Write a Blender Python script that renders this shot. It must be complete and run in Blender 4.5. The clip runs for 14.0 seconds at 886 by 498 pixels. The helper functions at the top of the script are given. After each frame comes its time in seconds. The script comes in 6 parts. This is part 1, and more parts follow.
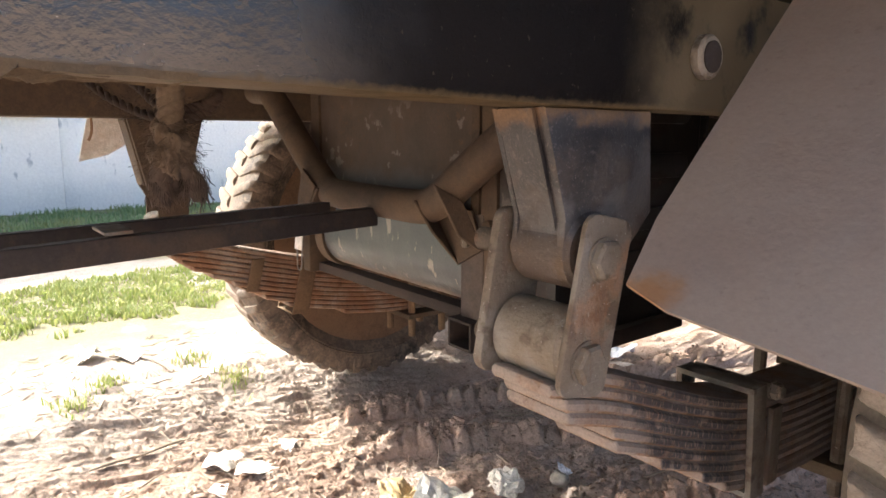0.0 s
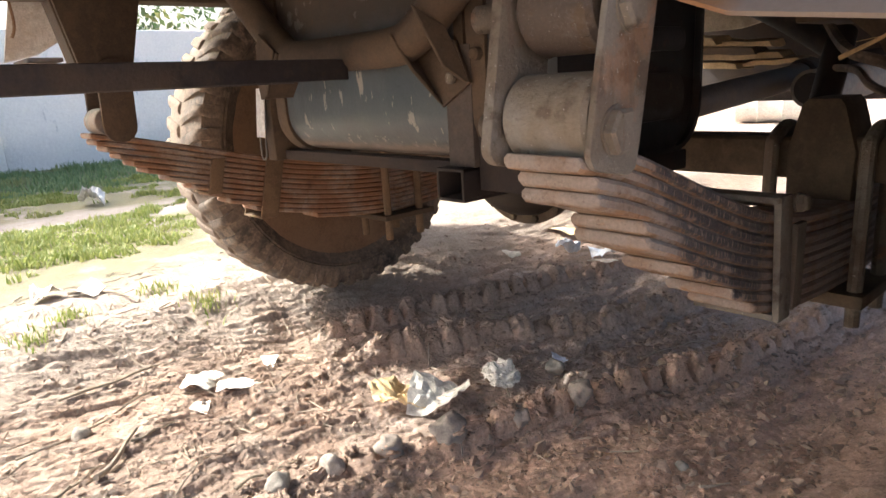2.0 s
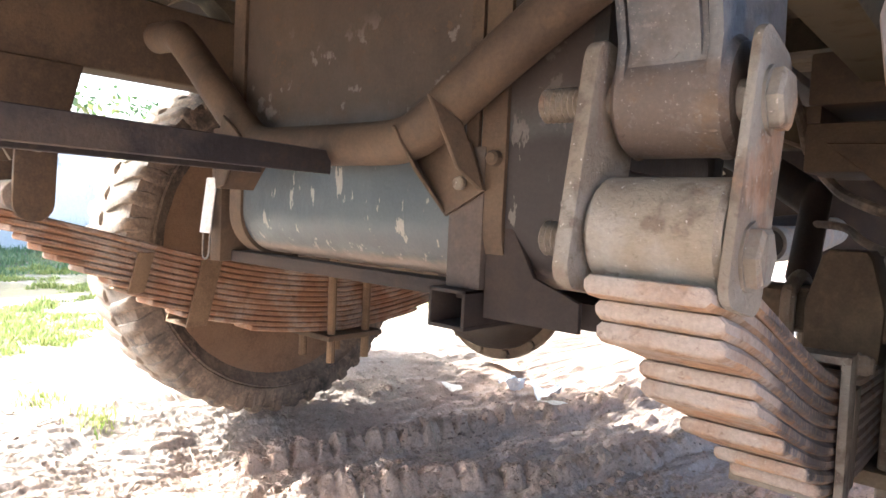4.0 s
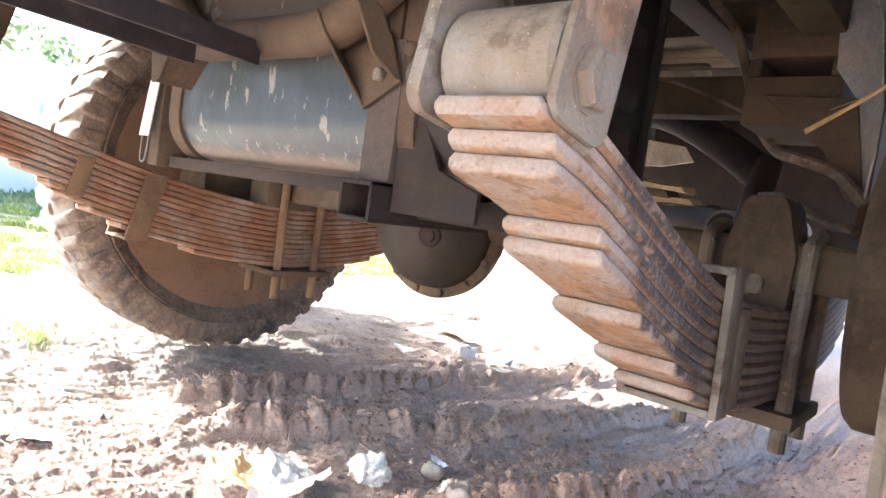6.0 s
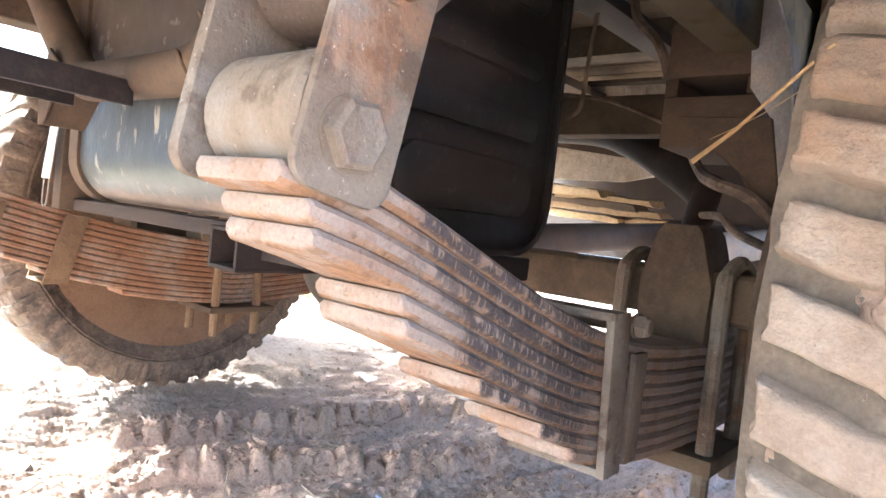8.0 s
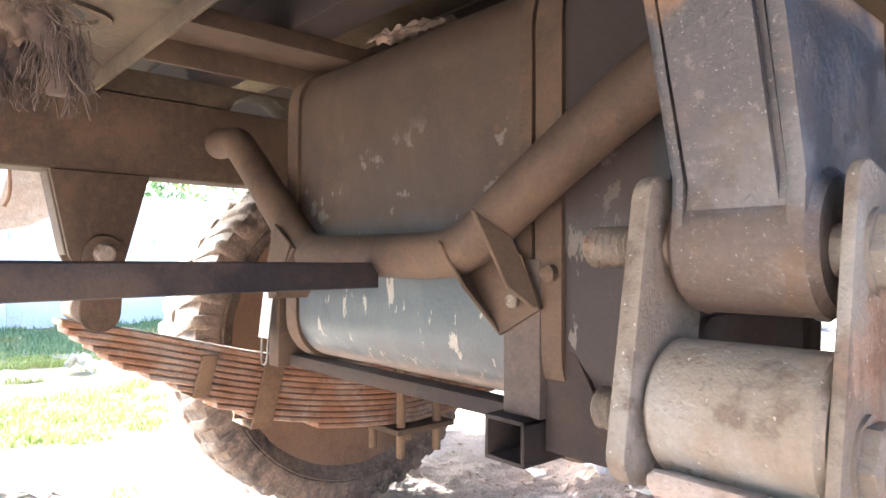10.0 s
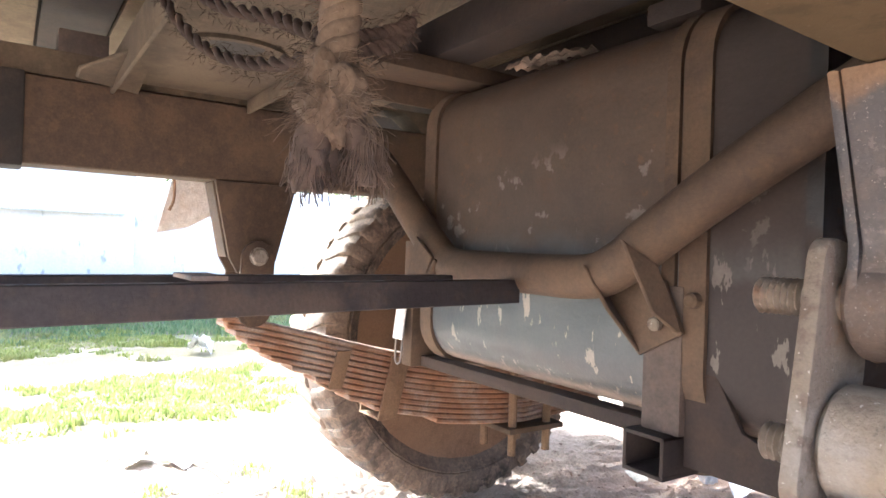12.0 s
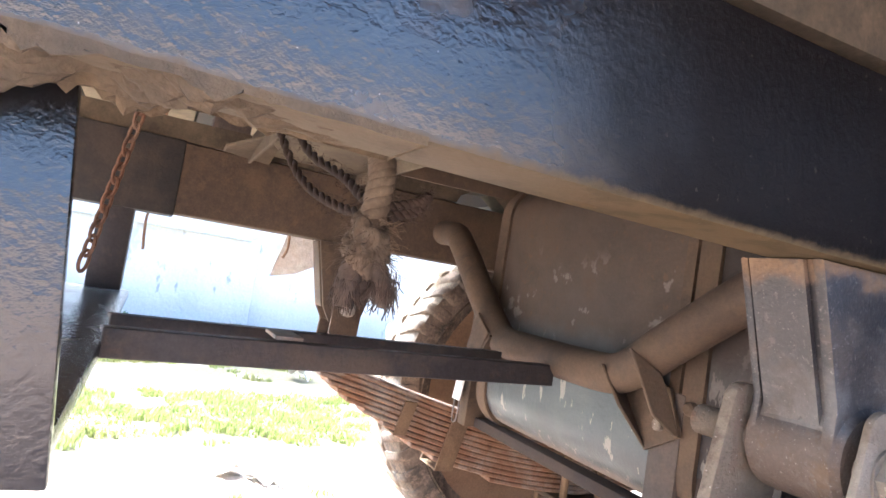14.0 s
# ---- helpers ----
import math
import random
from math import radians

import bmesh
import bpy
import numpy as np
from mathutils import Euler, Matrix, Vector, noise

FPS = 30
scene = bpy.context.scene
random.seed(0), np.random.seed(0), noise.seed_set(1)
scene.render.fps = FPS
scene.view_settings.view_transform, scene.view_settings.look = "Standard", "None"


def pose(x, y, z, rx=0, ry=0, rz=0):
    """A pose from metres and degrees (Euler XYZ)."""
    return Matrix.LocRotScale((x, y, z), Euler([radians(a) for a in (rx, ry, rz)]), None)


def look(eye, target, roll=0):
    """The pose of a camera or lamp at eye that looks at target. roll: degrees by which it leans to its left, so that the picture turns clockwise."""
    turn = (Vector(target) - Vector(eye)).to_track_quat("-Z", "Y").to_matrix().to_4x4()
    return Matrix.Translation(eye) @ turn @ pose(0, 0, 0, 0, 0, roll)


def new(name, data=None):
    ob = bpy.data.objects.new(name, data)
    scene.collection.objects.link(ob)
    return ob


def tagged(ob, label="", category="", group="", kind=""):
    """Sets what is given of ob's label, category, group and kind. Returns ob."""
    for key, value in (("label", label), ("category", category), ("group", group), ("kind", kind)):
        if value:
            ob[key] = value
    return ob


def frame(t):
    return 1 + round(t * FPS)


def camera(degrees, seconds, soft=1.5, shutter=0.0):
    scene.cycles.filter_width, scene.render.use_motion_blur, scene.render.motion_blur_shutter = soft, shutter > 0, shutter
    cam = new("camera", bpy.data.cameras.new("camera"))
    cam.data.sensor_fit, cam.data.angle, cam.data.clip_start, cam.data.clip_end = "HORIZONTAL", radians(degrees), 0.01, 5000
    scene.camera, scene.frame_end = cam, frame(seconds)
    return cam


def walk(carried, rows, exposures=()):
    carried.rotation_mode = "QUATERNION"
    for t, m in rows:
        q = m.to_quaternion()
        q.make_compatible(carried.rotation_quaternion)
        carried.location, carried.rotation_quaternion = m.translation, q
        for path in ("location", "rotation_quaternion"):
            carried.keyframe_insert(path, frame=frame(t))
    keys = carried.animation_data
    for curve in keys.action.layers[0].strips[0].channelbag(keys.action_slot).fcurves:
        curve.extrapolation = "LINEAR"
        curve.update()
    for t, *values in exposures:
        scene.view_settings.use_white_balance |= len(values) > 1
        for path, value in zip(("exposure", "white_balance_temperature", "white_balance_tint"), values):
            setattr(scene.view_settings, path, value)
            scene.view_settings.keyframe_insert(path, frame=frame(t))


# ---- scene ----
cam = camera(68.3, 14.0)
PATH = [
    (0, (0.105, 0.067, 0.91), (-1.44, 1.29, 0.569), 0.2),
    (0.5, (0.046, 0.077, 0.783), (-1.558, 1.182, 0.33), -0.5),
    (1, (0.073, 0.062, 0.742), (-1.45, 1.268, 0.264), -0.8),
    (1.5, (0.07, 0.078, 0.739), (-1.383, 1.355, 0.229), 0.6),
    (2, (0.027, 0.079, 0.74), (-1.428, 1.359, 0.246), -3.5),
    (2.5, (-0.044, 0.1, 0.707), (-1.359, 1.552, 0.308), -0.1),
    (3, (-0.134, 0.117, 0.709), (-1.42, 1.615, 0.389), -0.5),
    (3.2, (-0.165, 0.11, 0.715), (-1.484, 1.598, 0.498), 0.6),
    (5.3, (-0.12, 0.157, 0.705), (-1.419, 1.675, 0.604), 4.8),
    (5.5, (-0.103, 0.159, 0.696), (-1.41, 1.669, 0.594), 5.3),
    (6, (-0.077, 0.19, 0.601), (-1.367, 1.713, 0.471), 8.2),
    (6.5, (-0.023, 0.241, 0.598), (-1.317, 1.759, 0.462), 8.3),
    (7, (0.008, 0.286, 0.617), (-1.294, 1.795, 0.463), 7.3),
    (7.5, (0.0, 0.319, 0.633), (-1.282, 1.85, 0.511), 6.8),
    (8, (-0.011, 0.317, 0.651), (-1.303, 1.842, 0.565), 6.2),
    (8.5, (-0.06, 0.286, 0.683), (-1.344, 1.815, 0.568), 2.7),
    (9, (-0.155, 0.231, 0.758), (-1.538, 1.676, 0.74), 2.3),
    (9.2, (-0.171, 0.226, 0.762), (-1.598, 1.627, 0.776), 2.1),
    (11.3, (-0.194, 0.154, 0.829), (-1.747, 1.414, 0.859), -0.5),
    (11.5, (-0.196, 0.152, 0.829), (-1.778, 1.375, 0.857), 0.1),
    (12, (-0.176, 0.099, 0.818), (-1.841, 1.207, 0.831), 2.0),
    (12.5, (-0.17, 0.117, 0.841), (-1.754, 1.33, 0.981), 1.8),
    (13, (-0.097, 0.094, 0.85), (-1.875, 0.979, 1.085), 7.2),
    (13.5, (-0.042, 0.076, 0.832), (-1.869, 0.878, 0.96), 10.5),
    (14, (0.001, 0.086, 0.871), (-1.826, 0.887, 1.003), 9.1),
]
EXPOSURES = [(0.0, 2.38, 6250, 6), (0.6, 2.0, 6250, 6), (2.0, 2.06, 6250, 6), (2.6, 2.36, 6200, 6), (3.2, 2.75, 5950, 5), (5.3, 3.65, 5450, 3), (6.5, 3.5, 5500, 3), (8.0, 3.98, 5550, 3), (9.0, 4.05, 5350, 3), (11.5, 3.45, 5500, 5), (14.0, 3.5, 5350, 5)]
walk(cam, [(t, look(eye, target, roll)) for t, eye, target, roll in PATH], EXPOSURES)

# ---------------------------------------------------------------- light
SUN_WAY = Vector((1.0, 0.65, -1.0)).normalized()
world = bpy.data.worlds.new("sky")
scene.world = world
world.use_nodes = True
wn = world.node_tree
sky = wn.nodes.new("ShaderNodeTexSky")
sky.sky_type = "NISHITA"
sky.sun_disc = False
sky.sun_elevation = math.asin(-SUN_WAY.z)
sky.sun_rotation = math.atan2(-SUN_WAY.x, -SUN_WAY.y)
sky.air_density, sky.dust_density, sky.ozone_density = 0.8, 9.0, 0.6
background = wn.nodes["Background"]
background.inputs["Strength"].default_value = 0.15
wn.links.new(sky.outputs["Color"], background.inputs["Color"])
sun = new("sun", bpy.data.lights.new("sun", "SUN"))
sun.data.energy, sun.data.angle, sun.data.color = 2.15, radians(0.5), (1.0, 0.96, 0.90)
sun.matrix_world = look((-6, -5, 8), Vector((-6, -5, 8)) + SUN_WAY)

# ---------------------------------------------------------------- materials


def node(nt, kind, **kw):
    n = nt.nodes.new(kind)
    for k, v in kw.items():
        n.inputs[k].default_value = v
    return n


def math_node(nt, op, a, b=0.0, c=None):
    n = nt.nodes.new("ShaderNodeMath")
    n.operation = op
    for i, v in enumerate((a, b, c)):
        if v is None:
            continue
        if isinstance(v, (int, float)):
            n.inputs[i].default_value = v
        else:
            nt.links.new(v, n.inputs[i])
    return n.outputs[0]


def ramp(nt, value, lo, hi):
    """0 below lo, 1 above hi, smooth between."""
    n = nt.nodes.new("ShaderNodeMapRange")
    n.interpolation_type = "SMOOTHSTEP"
    nt.links.new(value, n.inputs["Value"])
    n.inputs["From Min"].default_value, n.inputs["From Max"].default_value = lo, hi
    return n.outputs["Result"]


def mix_colour(nt, fac, a, b):
    n = nt.nodes.new("ShaderNodeMix")
    n.data_type = "RGBA"
    for sock, v in ((n.inputs[0], fac), (n.inputs[6], a), (n.inputs[7], b)):
        if isinstance(v, (int, float)):
            sock.default_value = v
        elif isinstance(v, tuple):
            sock.default_value = (*v, 1) if len(v) == 3 else v
        else:
            nt.links.new(v, sock)
    return n.outputs[2]


def noise_socket(nt, coord, scale, detail=5.0, rough=0.6, stretch=None):
    if stretch:
        m = nt.nodes.new("ShaderNodeMapping")
        m.inputs["Scale"].default_value = stretch
        nt.links.new(coord, m.inputs["Vector"])
        coord = m.outputs["Vector"]
    n = node(nt, "ShaderNodeTexNoise", Scale=scale, Detail=detail, Roughness=rough)
    nt.links.new(coord, n.inputs["Vector"])
    return n.outputs["Fac"]


class Surface:
    """A layered surface: a base, then layers of dust, rust or wear laid over it by masks."""

    def __init__(self, name, colour, rough=0.7, metal=0.0, local=False):
        self.m = bpy.data.materials.new(name)
        self.m.use_nodes = True
        self.nt = self.m.node_tree
        self.b = self.nt.nodes["Principled BSDF"]
        if local:
            self.pos = self.nt.nodes.new("ShaderNodeTexCoord").outputs["Object"]
        else:
            self.pos = self.nt.nodes.new("ShaderNodeNewGeometry").outputs["Position"]
        sep = self.nt.nodes.new("ShaderNodeSeparateXYZ")
        self.nt.links.new(self.pos, sep.inputs[0])
        self.x, self.y, self.z = sep.outputs
        facing = self.nt.nodes.new("ShaderNodeSeparateXYZ")
        self.nt.links.new(self.nt.nodes.new("ShaderNodeNewGeometry").outputs["Normal"], facing.inputs[0])
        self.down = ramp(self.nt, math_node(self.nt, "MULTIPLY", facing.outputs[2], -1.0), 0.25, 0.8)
        self.colour, self.rough, self.metal = colour, rough, metal
        self.normal = None

    def noise(self, scale, detail=5.0, rough=0.6, stretch=None):
        return noise_socket(self.nt, self.pos, scale, detail, rough, stretch)

    def spots(self, scale, lo, hi, detail=5.0, stretch=None):
        return ramp(self.nt, self.noise(scale, detail, 0.6, stretch), lo, hi)

    def band(self, axis, lo, hi, ragged=0.0, scale=20.0):
        v = {"x": self.x, "y": self.y, "z": self.z}[axis]
        if ragged:
            n = math_node(self.nt, "SUBTRACT", self.noise(scale), 0.5)
            v = math_node(self.nt, "ADD", v, math_node(self.nt, "MULTIPLY", n, ragged))
        return ramp(self.nt, v, lo, hi)

    def both(self, a, b):
        return math_node(self.nt, "MULTIPLY", a, b)

    def inverse(self, a):
        return math_node(self.nt, "SUBTRACT", 1.0, a)

    def lay(self, mask, colour, rough=None, strength=1.0):
        if strength != 1.0:
            mask = math_node(self.nt, "MULTIPLY", mask, strength)
        self.colour = mix_colour(self.nt, mask, self.colour, colour)
        if rough is not None:
            n = self.nt.nodes.new("ShaderNodeMix")
            self.nt.links.new(mask, n.inputs[0])
            if isinstance(self.rough, (int, float)):
                n.inputs[2].default_value = self.rough
            else:
                self.nt.links.new(self.rough, n.inputs[2])
            n.inputs[3].default_value = rough
            self.rough = n.outputs[0]
        return self

    def vary(self, scale, amount, detail=6.0):
        """Light and dark grain about the colour."""
        f = self.noise(scale, detail, 0.65)
        n = self.nt.nodes.new("ShaderNodeMapRange")
        self.nt.links.new(f, n.inputs["Value"])
        n.inputs["From Min"].default_value, n.inputs["From Max"].default_value = 0.25, 0.75
        n.inputs["To Min"].default_value, n.inputs["To Max"].default_value = 1 - amount, 1 + amount
        h = self.nt.nodes.new("ShaderNodeVectorMath")
        h.operation = "SCALE"
        if isinstance(self.colour, tuple):
            h.inputs[0].default_value = self.colour
        else:
            self.nt.links.new(self.colour, h.inputs[0])
        self.nt.links.new(n.outputs["Result"], h.inputs["Scale"])
        self.colour = h.outputs["Vector"]
        return self

    def bump(self, height, distance=0.002, strength=1.0):
        n = self.nt.nodes.new("ShaderNodeBump")
        n.inputs["Distance"].default_value, n.inputs["Strength"].default_value = distance, strength
        self.nt.links.new(height, n.inputs["Height"])
        if self.normal is not None:
            self.nt.links.new(self.normal, n.inputs["Normal"])
        self.normal = n.outputs["Normal"]
        return self

    def cracks(self, scale, width):
        v = self.nt.nodes.new("ShaderNodeTexVoronoi")
        v.feature = "DISTANCE_TO_EDGE"
        v.inputs["Scale"].default_value = scale
        w = self.nt.nodes.new("ShaderNodeVectorMath")
        w.operation = "ADD"
        n = node(self.nt, "ShaderNodeTexNoise", Scale=scale * 1.7, Detail=4.0)
        self.nt.links.new(self.pos, n.inputs["Vector"])
        k = self.nt.nodes.new("ShaderNodeVectorMath")
        k.operation = "SCALE"
        k.inputs["Scale"].default_value = 0.7 / scale
        self.nt.links.new(n.outputs["Color"], k.inputs[0])
        self.nt.links.new(self.pos, w.inputs[0])
        self.nt.links.new(k.outputs[0], w.inputs[1])
        self.nt.links.new(w.outputs[0], v.inputs["Vector"])
        return ramp(self.nt, v.outputs["Distance"], 0.0, width)

    def done(self):
        for sock, v in (("Base Color", self.colour), ("Roughness", self.rough), ("Metallic", self.metal)):
            if isinstance(v, tuple):
                self.b.inputs[sock].default_value = (*v, 1)
            elif isinstance(v, (int, float)):
                self.b.inputs[sock].default_value = v
            else:
                self.nt.links.new(v, self.b.inputs[sock])
        if self.normal is not None:
            self.nt.links.new(self.normal, self.b.inputs["Normal"])
        return self.m


DUST = (0.29, 0.215, 0.16)
DUST_PALE = (0.42, 0.345, 0.28)
BROWN = (0.11, 0.073, 0.052)
RUST = (0.36, 0.15, 0.05)


def dusty(name, base, dust=DUST, cover=0.5, rough=0.75, metal=0.0, relief=0.0015, rust=0.0):
    s = Surface(name, base, rough, metal)
    s.vary(60, 0.25)
    s.lay(s.spots(7, 0.62 - cover * 0.4, 0.78 - cover * 0.3), dust, 0.95, 0.85)
    s.lay(s.spots(45, 0.60 - cover * 0.2, 0.72), dust, 0.95, 0.6)
    if rust:
        s.lay(s.spots(22, 0.60 - rust * 0.2, 0.7), RUST, 0.9, 0.7)
    s.vary(240, 0.18)
    s.bump(s.noise(160, 8), relief * 0.45)
    s.bump(s.noise(900, 3), relief * 0.08)
    return s.done()


def make_black_paint(name, flange):
    s = Surface(name, (0.010, 0.011, 0.014), 0.17)
    s.lay(s.spots(5, 0.45, 0.72), (0.030, 0.031, 0.034), 0.34, 0.7)
    s.lay(s.spots(12, 0.60, 0.74), (0.06, 0.05, 0.045), 0.6, 0.6)
    s.lay(s.spots(260, 0.72, 0.77), DUST_PALE, 0.9, 0.6)
    # darker, duller band along y stands in for a dark reflection
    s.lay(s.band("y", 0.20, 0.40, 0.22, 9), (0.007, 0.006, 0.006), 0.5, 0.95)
    s.lay(s.both(s.band("y", 0.25, 0.45, 0.2, 9), s.spots(150, 0.66, 0.71)), (0.09, 0.08, 0.06), 0.9, 0.6)
    if flange:
        slope = math_node(s.nt, "ADD", s.z, math_node(s.nt, "MULTIPLY", math_node(s.nt, "MINIMUM", math_node(s.nt, "SUBTRACT", s.y, 0.5), 0.0), 0.0197))
        ragged = math_node(s.nt, "ADD", slope, math_node(s.nt, "MULTIPLY", math_node(s.nt, "SUBTRACT", s.noise(90), 0.5), 0.010))
        low = s.inverse(ramp(s.nt, ragged, 0.938, 0.9445))
        s.lay(low, (0.093, 0.070, 0.040), 0.95, 0.97)
        s.lay(s.both(low, s.spots(30, 0.5, 0.64)), (0.065, 0.050, 0.029), 0.95, 0.8)
        s.lay(s.both(low, s.spots(14, 0.6, 0.7)), (0.110, 0.070, 0.029), 0.95, 0.7)
        s.lay(s.both(low, s.spots(330, 0.66, 0.72)), (0.144, 0.127, 0.084), 0.95, 0.8)
        far = s.band("y", 0.60, 0.72, 0.12, 16)
        s.lay(s.both(far, s.spots(18, 0.28, 0.5)), (0.116, 0.097, 0.064), 0.95, 0.9)
    s.bump(s.noise(190, 4, 0.5), 0.0008)
    s.bump(s.noise(700, 2), 0.0002)
    s.bump(s.noise(16, 2), 0.0018)
    # gloss cut along y for that same dark reflection
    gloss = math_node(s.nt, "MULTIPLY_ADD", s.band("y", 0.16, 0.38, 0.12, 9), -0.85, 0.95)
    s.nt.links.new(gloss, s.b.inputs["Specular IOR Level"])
    return s.done()


def make_bracket_black():
    s = Surface("flaking_black_paint", (0.028, 0.027, 0.029), 0.28)
    s.lay(s.spots(20, 0.48, 0.60), (0.059, 0.048, 0.040), 0.6, 0.8)
    s.lay(s.spots(9, 0.55, 0.66), (0.111, 0.111, 0.111), 0.45, 0.6)
    low = s.inverse(s.band("z", 0.805, 0.820, 0.03, 30))
    s.lay(low, (0.087, 0.064, 0.048), 0.7, 0.8)
    s.lay(s.both(low, s.spots(12, 0.52, 0.62)), (0.150, 0.131, 0.114), 0.6, 0.8)
    s.lay(s.both(low, s.spots(26, 0.54, 0.66)), (0.106, 0.070, 0.039), 0.9, 0.6)
    s.lay(s.spots(170, 0.58, 0.66), (0.122, 0.111, 0.100), 0.7, 0.5)
    s.lay(s.spots(420, 0.63, 0.69), (0.268, 0.251, 0.229), 0.8, 0.6)
    s.lay(s.both(s.band("z", 0.915, 0.93, 0.03, 40), s.spots(20, 0.3, 0.5)), (0.167, 0.111, 0.066), 0.95, 0.9)
    s.vary(300, 0.2)
    s.bump(s.noise(180, 6, 0.6), 0.0010)
    return s.done()


def make_leaf(name, paint):
    s = Surface(name, (0.293, 0.242, 0.204), 0.85)
    s.lay(s.spots(18, 0.45, 0.6), (0.252, 0.177, 0.129), 0.9, 0.8)
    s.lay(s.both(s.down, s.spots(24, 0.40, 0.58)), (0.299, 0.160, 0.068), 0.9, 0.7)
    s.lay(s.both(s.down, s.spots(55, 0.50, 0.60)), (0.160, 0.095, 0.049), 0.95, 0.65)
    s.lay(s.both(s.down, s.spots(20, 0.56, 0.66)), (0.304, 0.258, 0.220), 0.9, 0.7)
    s.lay(s.spots(16, 0.60, 0.70, stretch=(1, 0.35, 1.6)), (0.286, 0.150, 0.068), 0.9, 0.7)
    s.lay(s.spots(120, 0.60, 0.68), (0.136, 0.095, 0.071), 0.95, 0.55)
    s.lay(s.spots(170, 0.62, 0.70), (0.375, 0.327, 0.286), 0.95, 0.6)
    if paint:
        slant = math_node(s.nt, "ADD", s.y, math_node(s.nt, "MULTIPLY", s.z, 0.55))
        ragged = math_node(s.nt, "ADD", slant, math_node(s.nt, "MULTIPLY", s.noise(16), 0.16))
        ys = s.both(ramp(s.nt, ragged, 1.045, 1.085), s.inverse(s.band("y", 0.865, 0.905, 0.08, 20)))
        side = s.band("x", -0.2965, -0.2935)
        flakes = s.both(s.inverse(s.spots(230, 0.52, 0.62, stretch=(1, 1, 0.3))), s.inverse(s.spots(38, 0.56, 0.64)))
        s.lay(s.both(s.both(ys, side), flakes), (0.027, 0.029, 0.036), 0.45, 0.88)
        s.lay(s.both(s.both(ys, side), s.spots(420, 0.62, 0.70, stretch=(1, 0.8, 0.25))), (0.375, 0.361, 0.340), 0.8, 0.6)
    else:
        s.lay(s.spots(9, 0.30, 0.65), (0.201, 0.095, 0.047), 0.9, 0.85)
        s.lay(s.spots(40, 0.55, 0.7), (0.114, 0.065, 0.040), 0.9, 0.6)
    s.vary(260, 0.22)
    s.bump(s.noise(240, 6), 0.0008)
    s.bump(s.noise(45, 4), 0.002)
    return s.done()


def make_tank():
    s = Surface("tank_paint", (0.057, 0.070, 0.077), 0.28)
    s.lay(s.spots(10, 0.45, 0.7), (0.079, 0.082, 0.081), 0.45, 0.7)
    upper = s.band("z", 0.76, 0.86, 0.10, 9)
    s.lay(upper, (0.061, 0.040, 0.024), 0.7, 0.93)
    s.lay(s.both(upper, s.spots(13, 0.45, 0.65)), (0.044, 0.031, 0.022), 0.7, 0.85)
    s.lay(s.both(upper, s.spots(75, 0.58, 0.66)), (0.103, 0.064, 0.037), 0.9, 0.6)
    s.lay(s.both(upper, s.spots(5, 0.55, 0.66)), (0.087, 0.046, 0.024), 0.9, 0.7)
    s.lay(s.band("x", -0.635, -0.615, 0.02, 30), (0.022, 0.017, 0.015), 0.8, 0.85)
    s.lay(s.both(upper, s.inverse(s.spots(3.5, 0.40, 0.56))), (0.043, 0.031, 0.023), 0.6, 0.6)
    worn = s.both(s.band("z", 0.78, 0.83, 0.05, 12), s.inverse(s.band("z", 0.93, 0.99, 0.06, 12)))
    s.lay(s.both(worn, s.spots(19, 0.60, 0.645)), (0.164, 0.150, 0.133), 0.8, 0.75)
    s.lay(s.both(s.inverse(s.band("z", 0.80, 0.86, 0.06, 14)), s.band("z", 0.79, 0.81, 0.02, 30)), (0.109, 0.120, 0.120), 0.6, 0.7)
    s.lay(s.both(s.spots(48, 0.61, 0.64, stretch=(1, 1, 0.35)), s.inverse(upper)), (0.300, 0.283, 0.246), 0.7, 0.9)
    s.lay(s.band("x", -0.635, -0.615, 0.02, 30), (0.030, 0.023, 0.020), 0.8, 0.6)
    s.lay(s.inverse(s.band("z", 0.632, 0.65, 0.02, 30)), DUST_PALE, 0.9, 0.7)
    # end face laid near black: its shade is put into the colour
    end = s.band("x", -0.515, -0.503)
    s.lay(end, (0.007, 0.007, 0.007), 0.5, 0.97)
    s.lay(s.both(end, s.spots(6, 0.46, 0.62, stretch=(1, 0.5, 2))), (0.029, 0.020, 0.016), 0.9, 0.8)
    s.lay(s.both(end, s.spots(60, 0.6, 0.72)), BROWN, 0.9, 0.5)
    s.vary(200, 0.15)
    s.bump(s.noise(120, 6), 0.0006)
    s.bump(s.noise(9, 2), 0.006)
    return s.done()


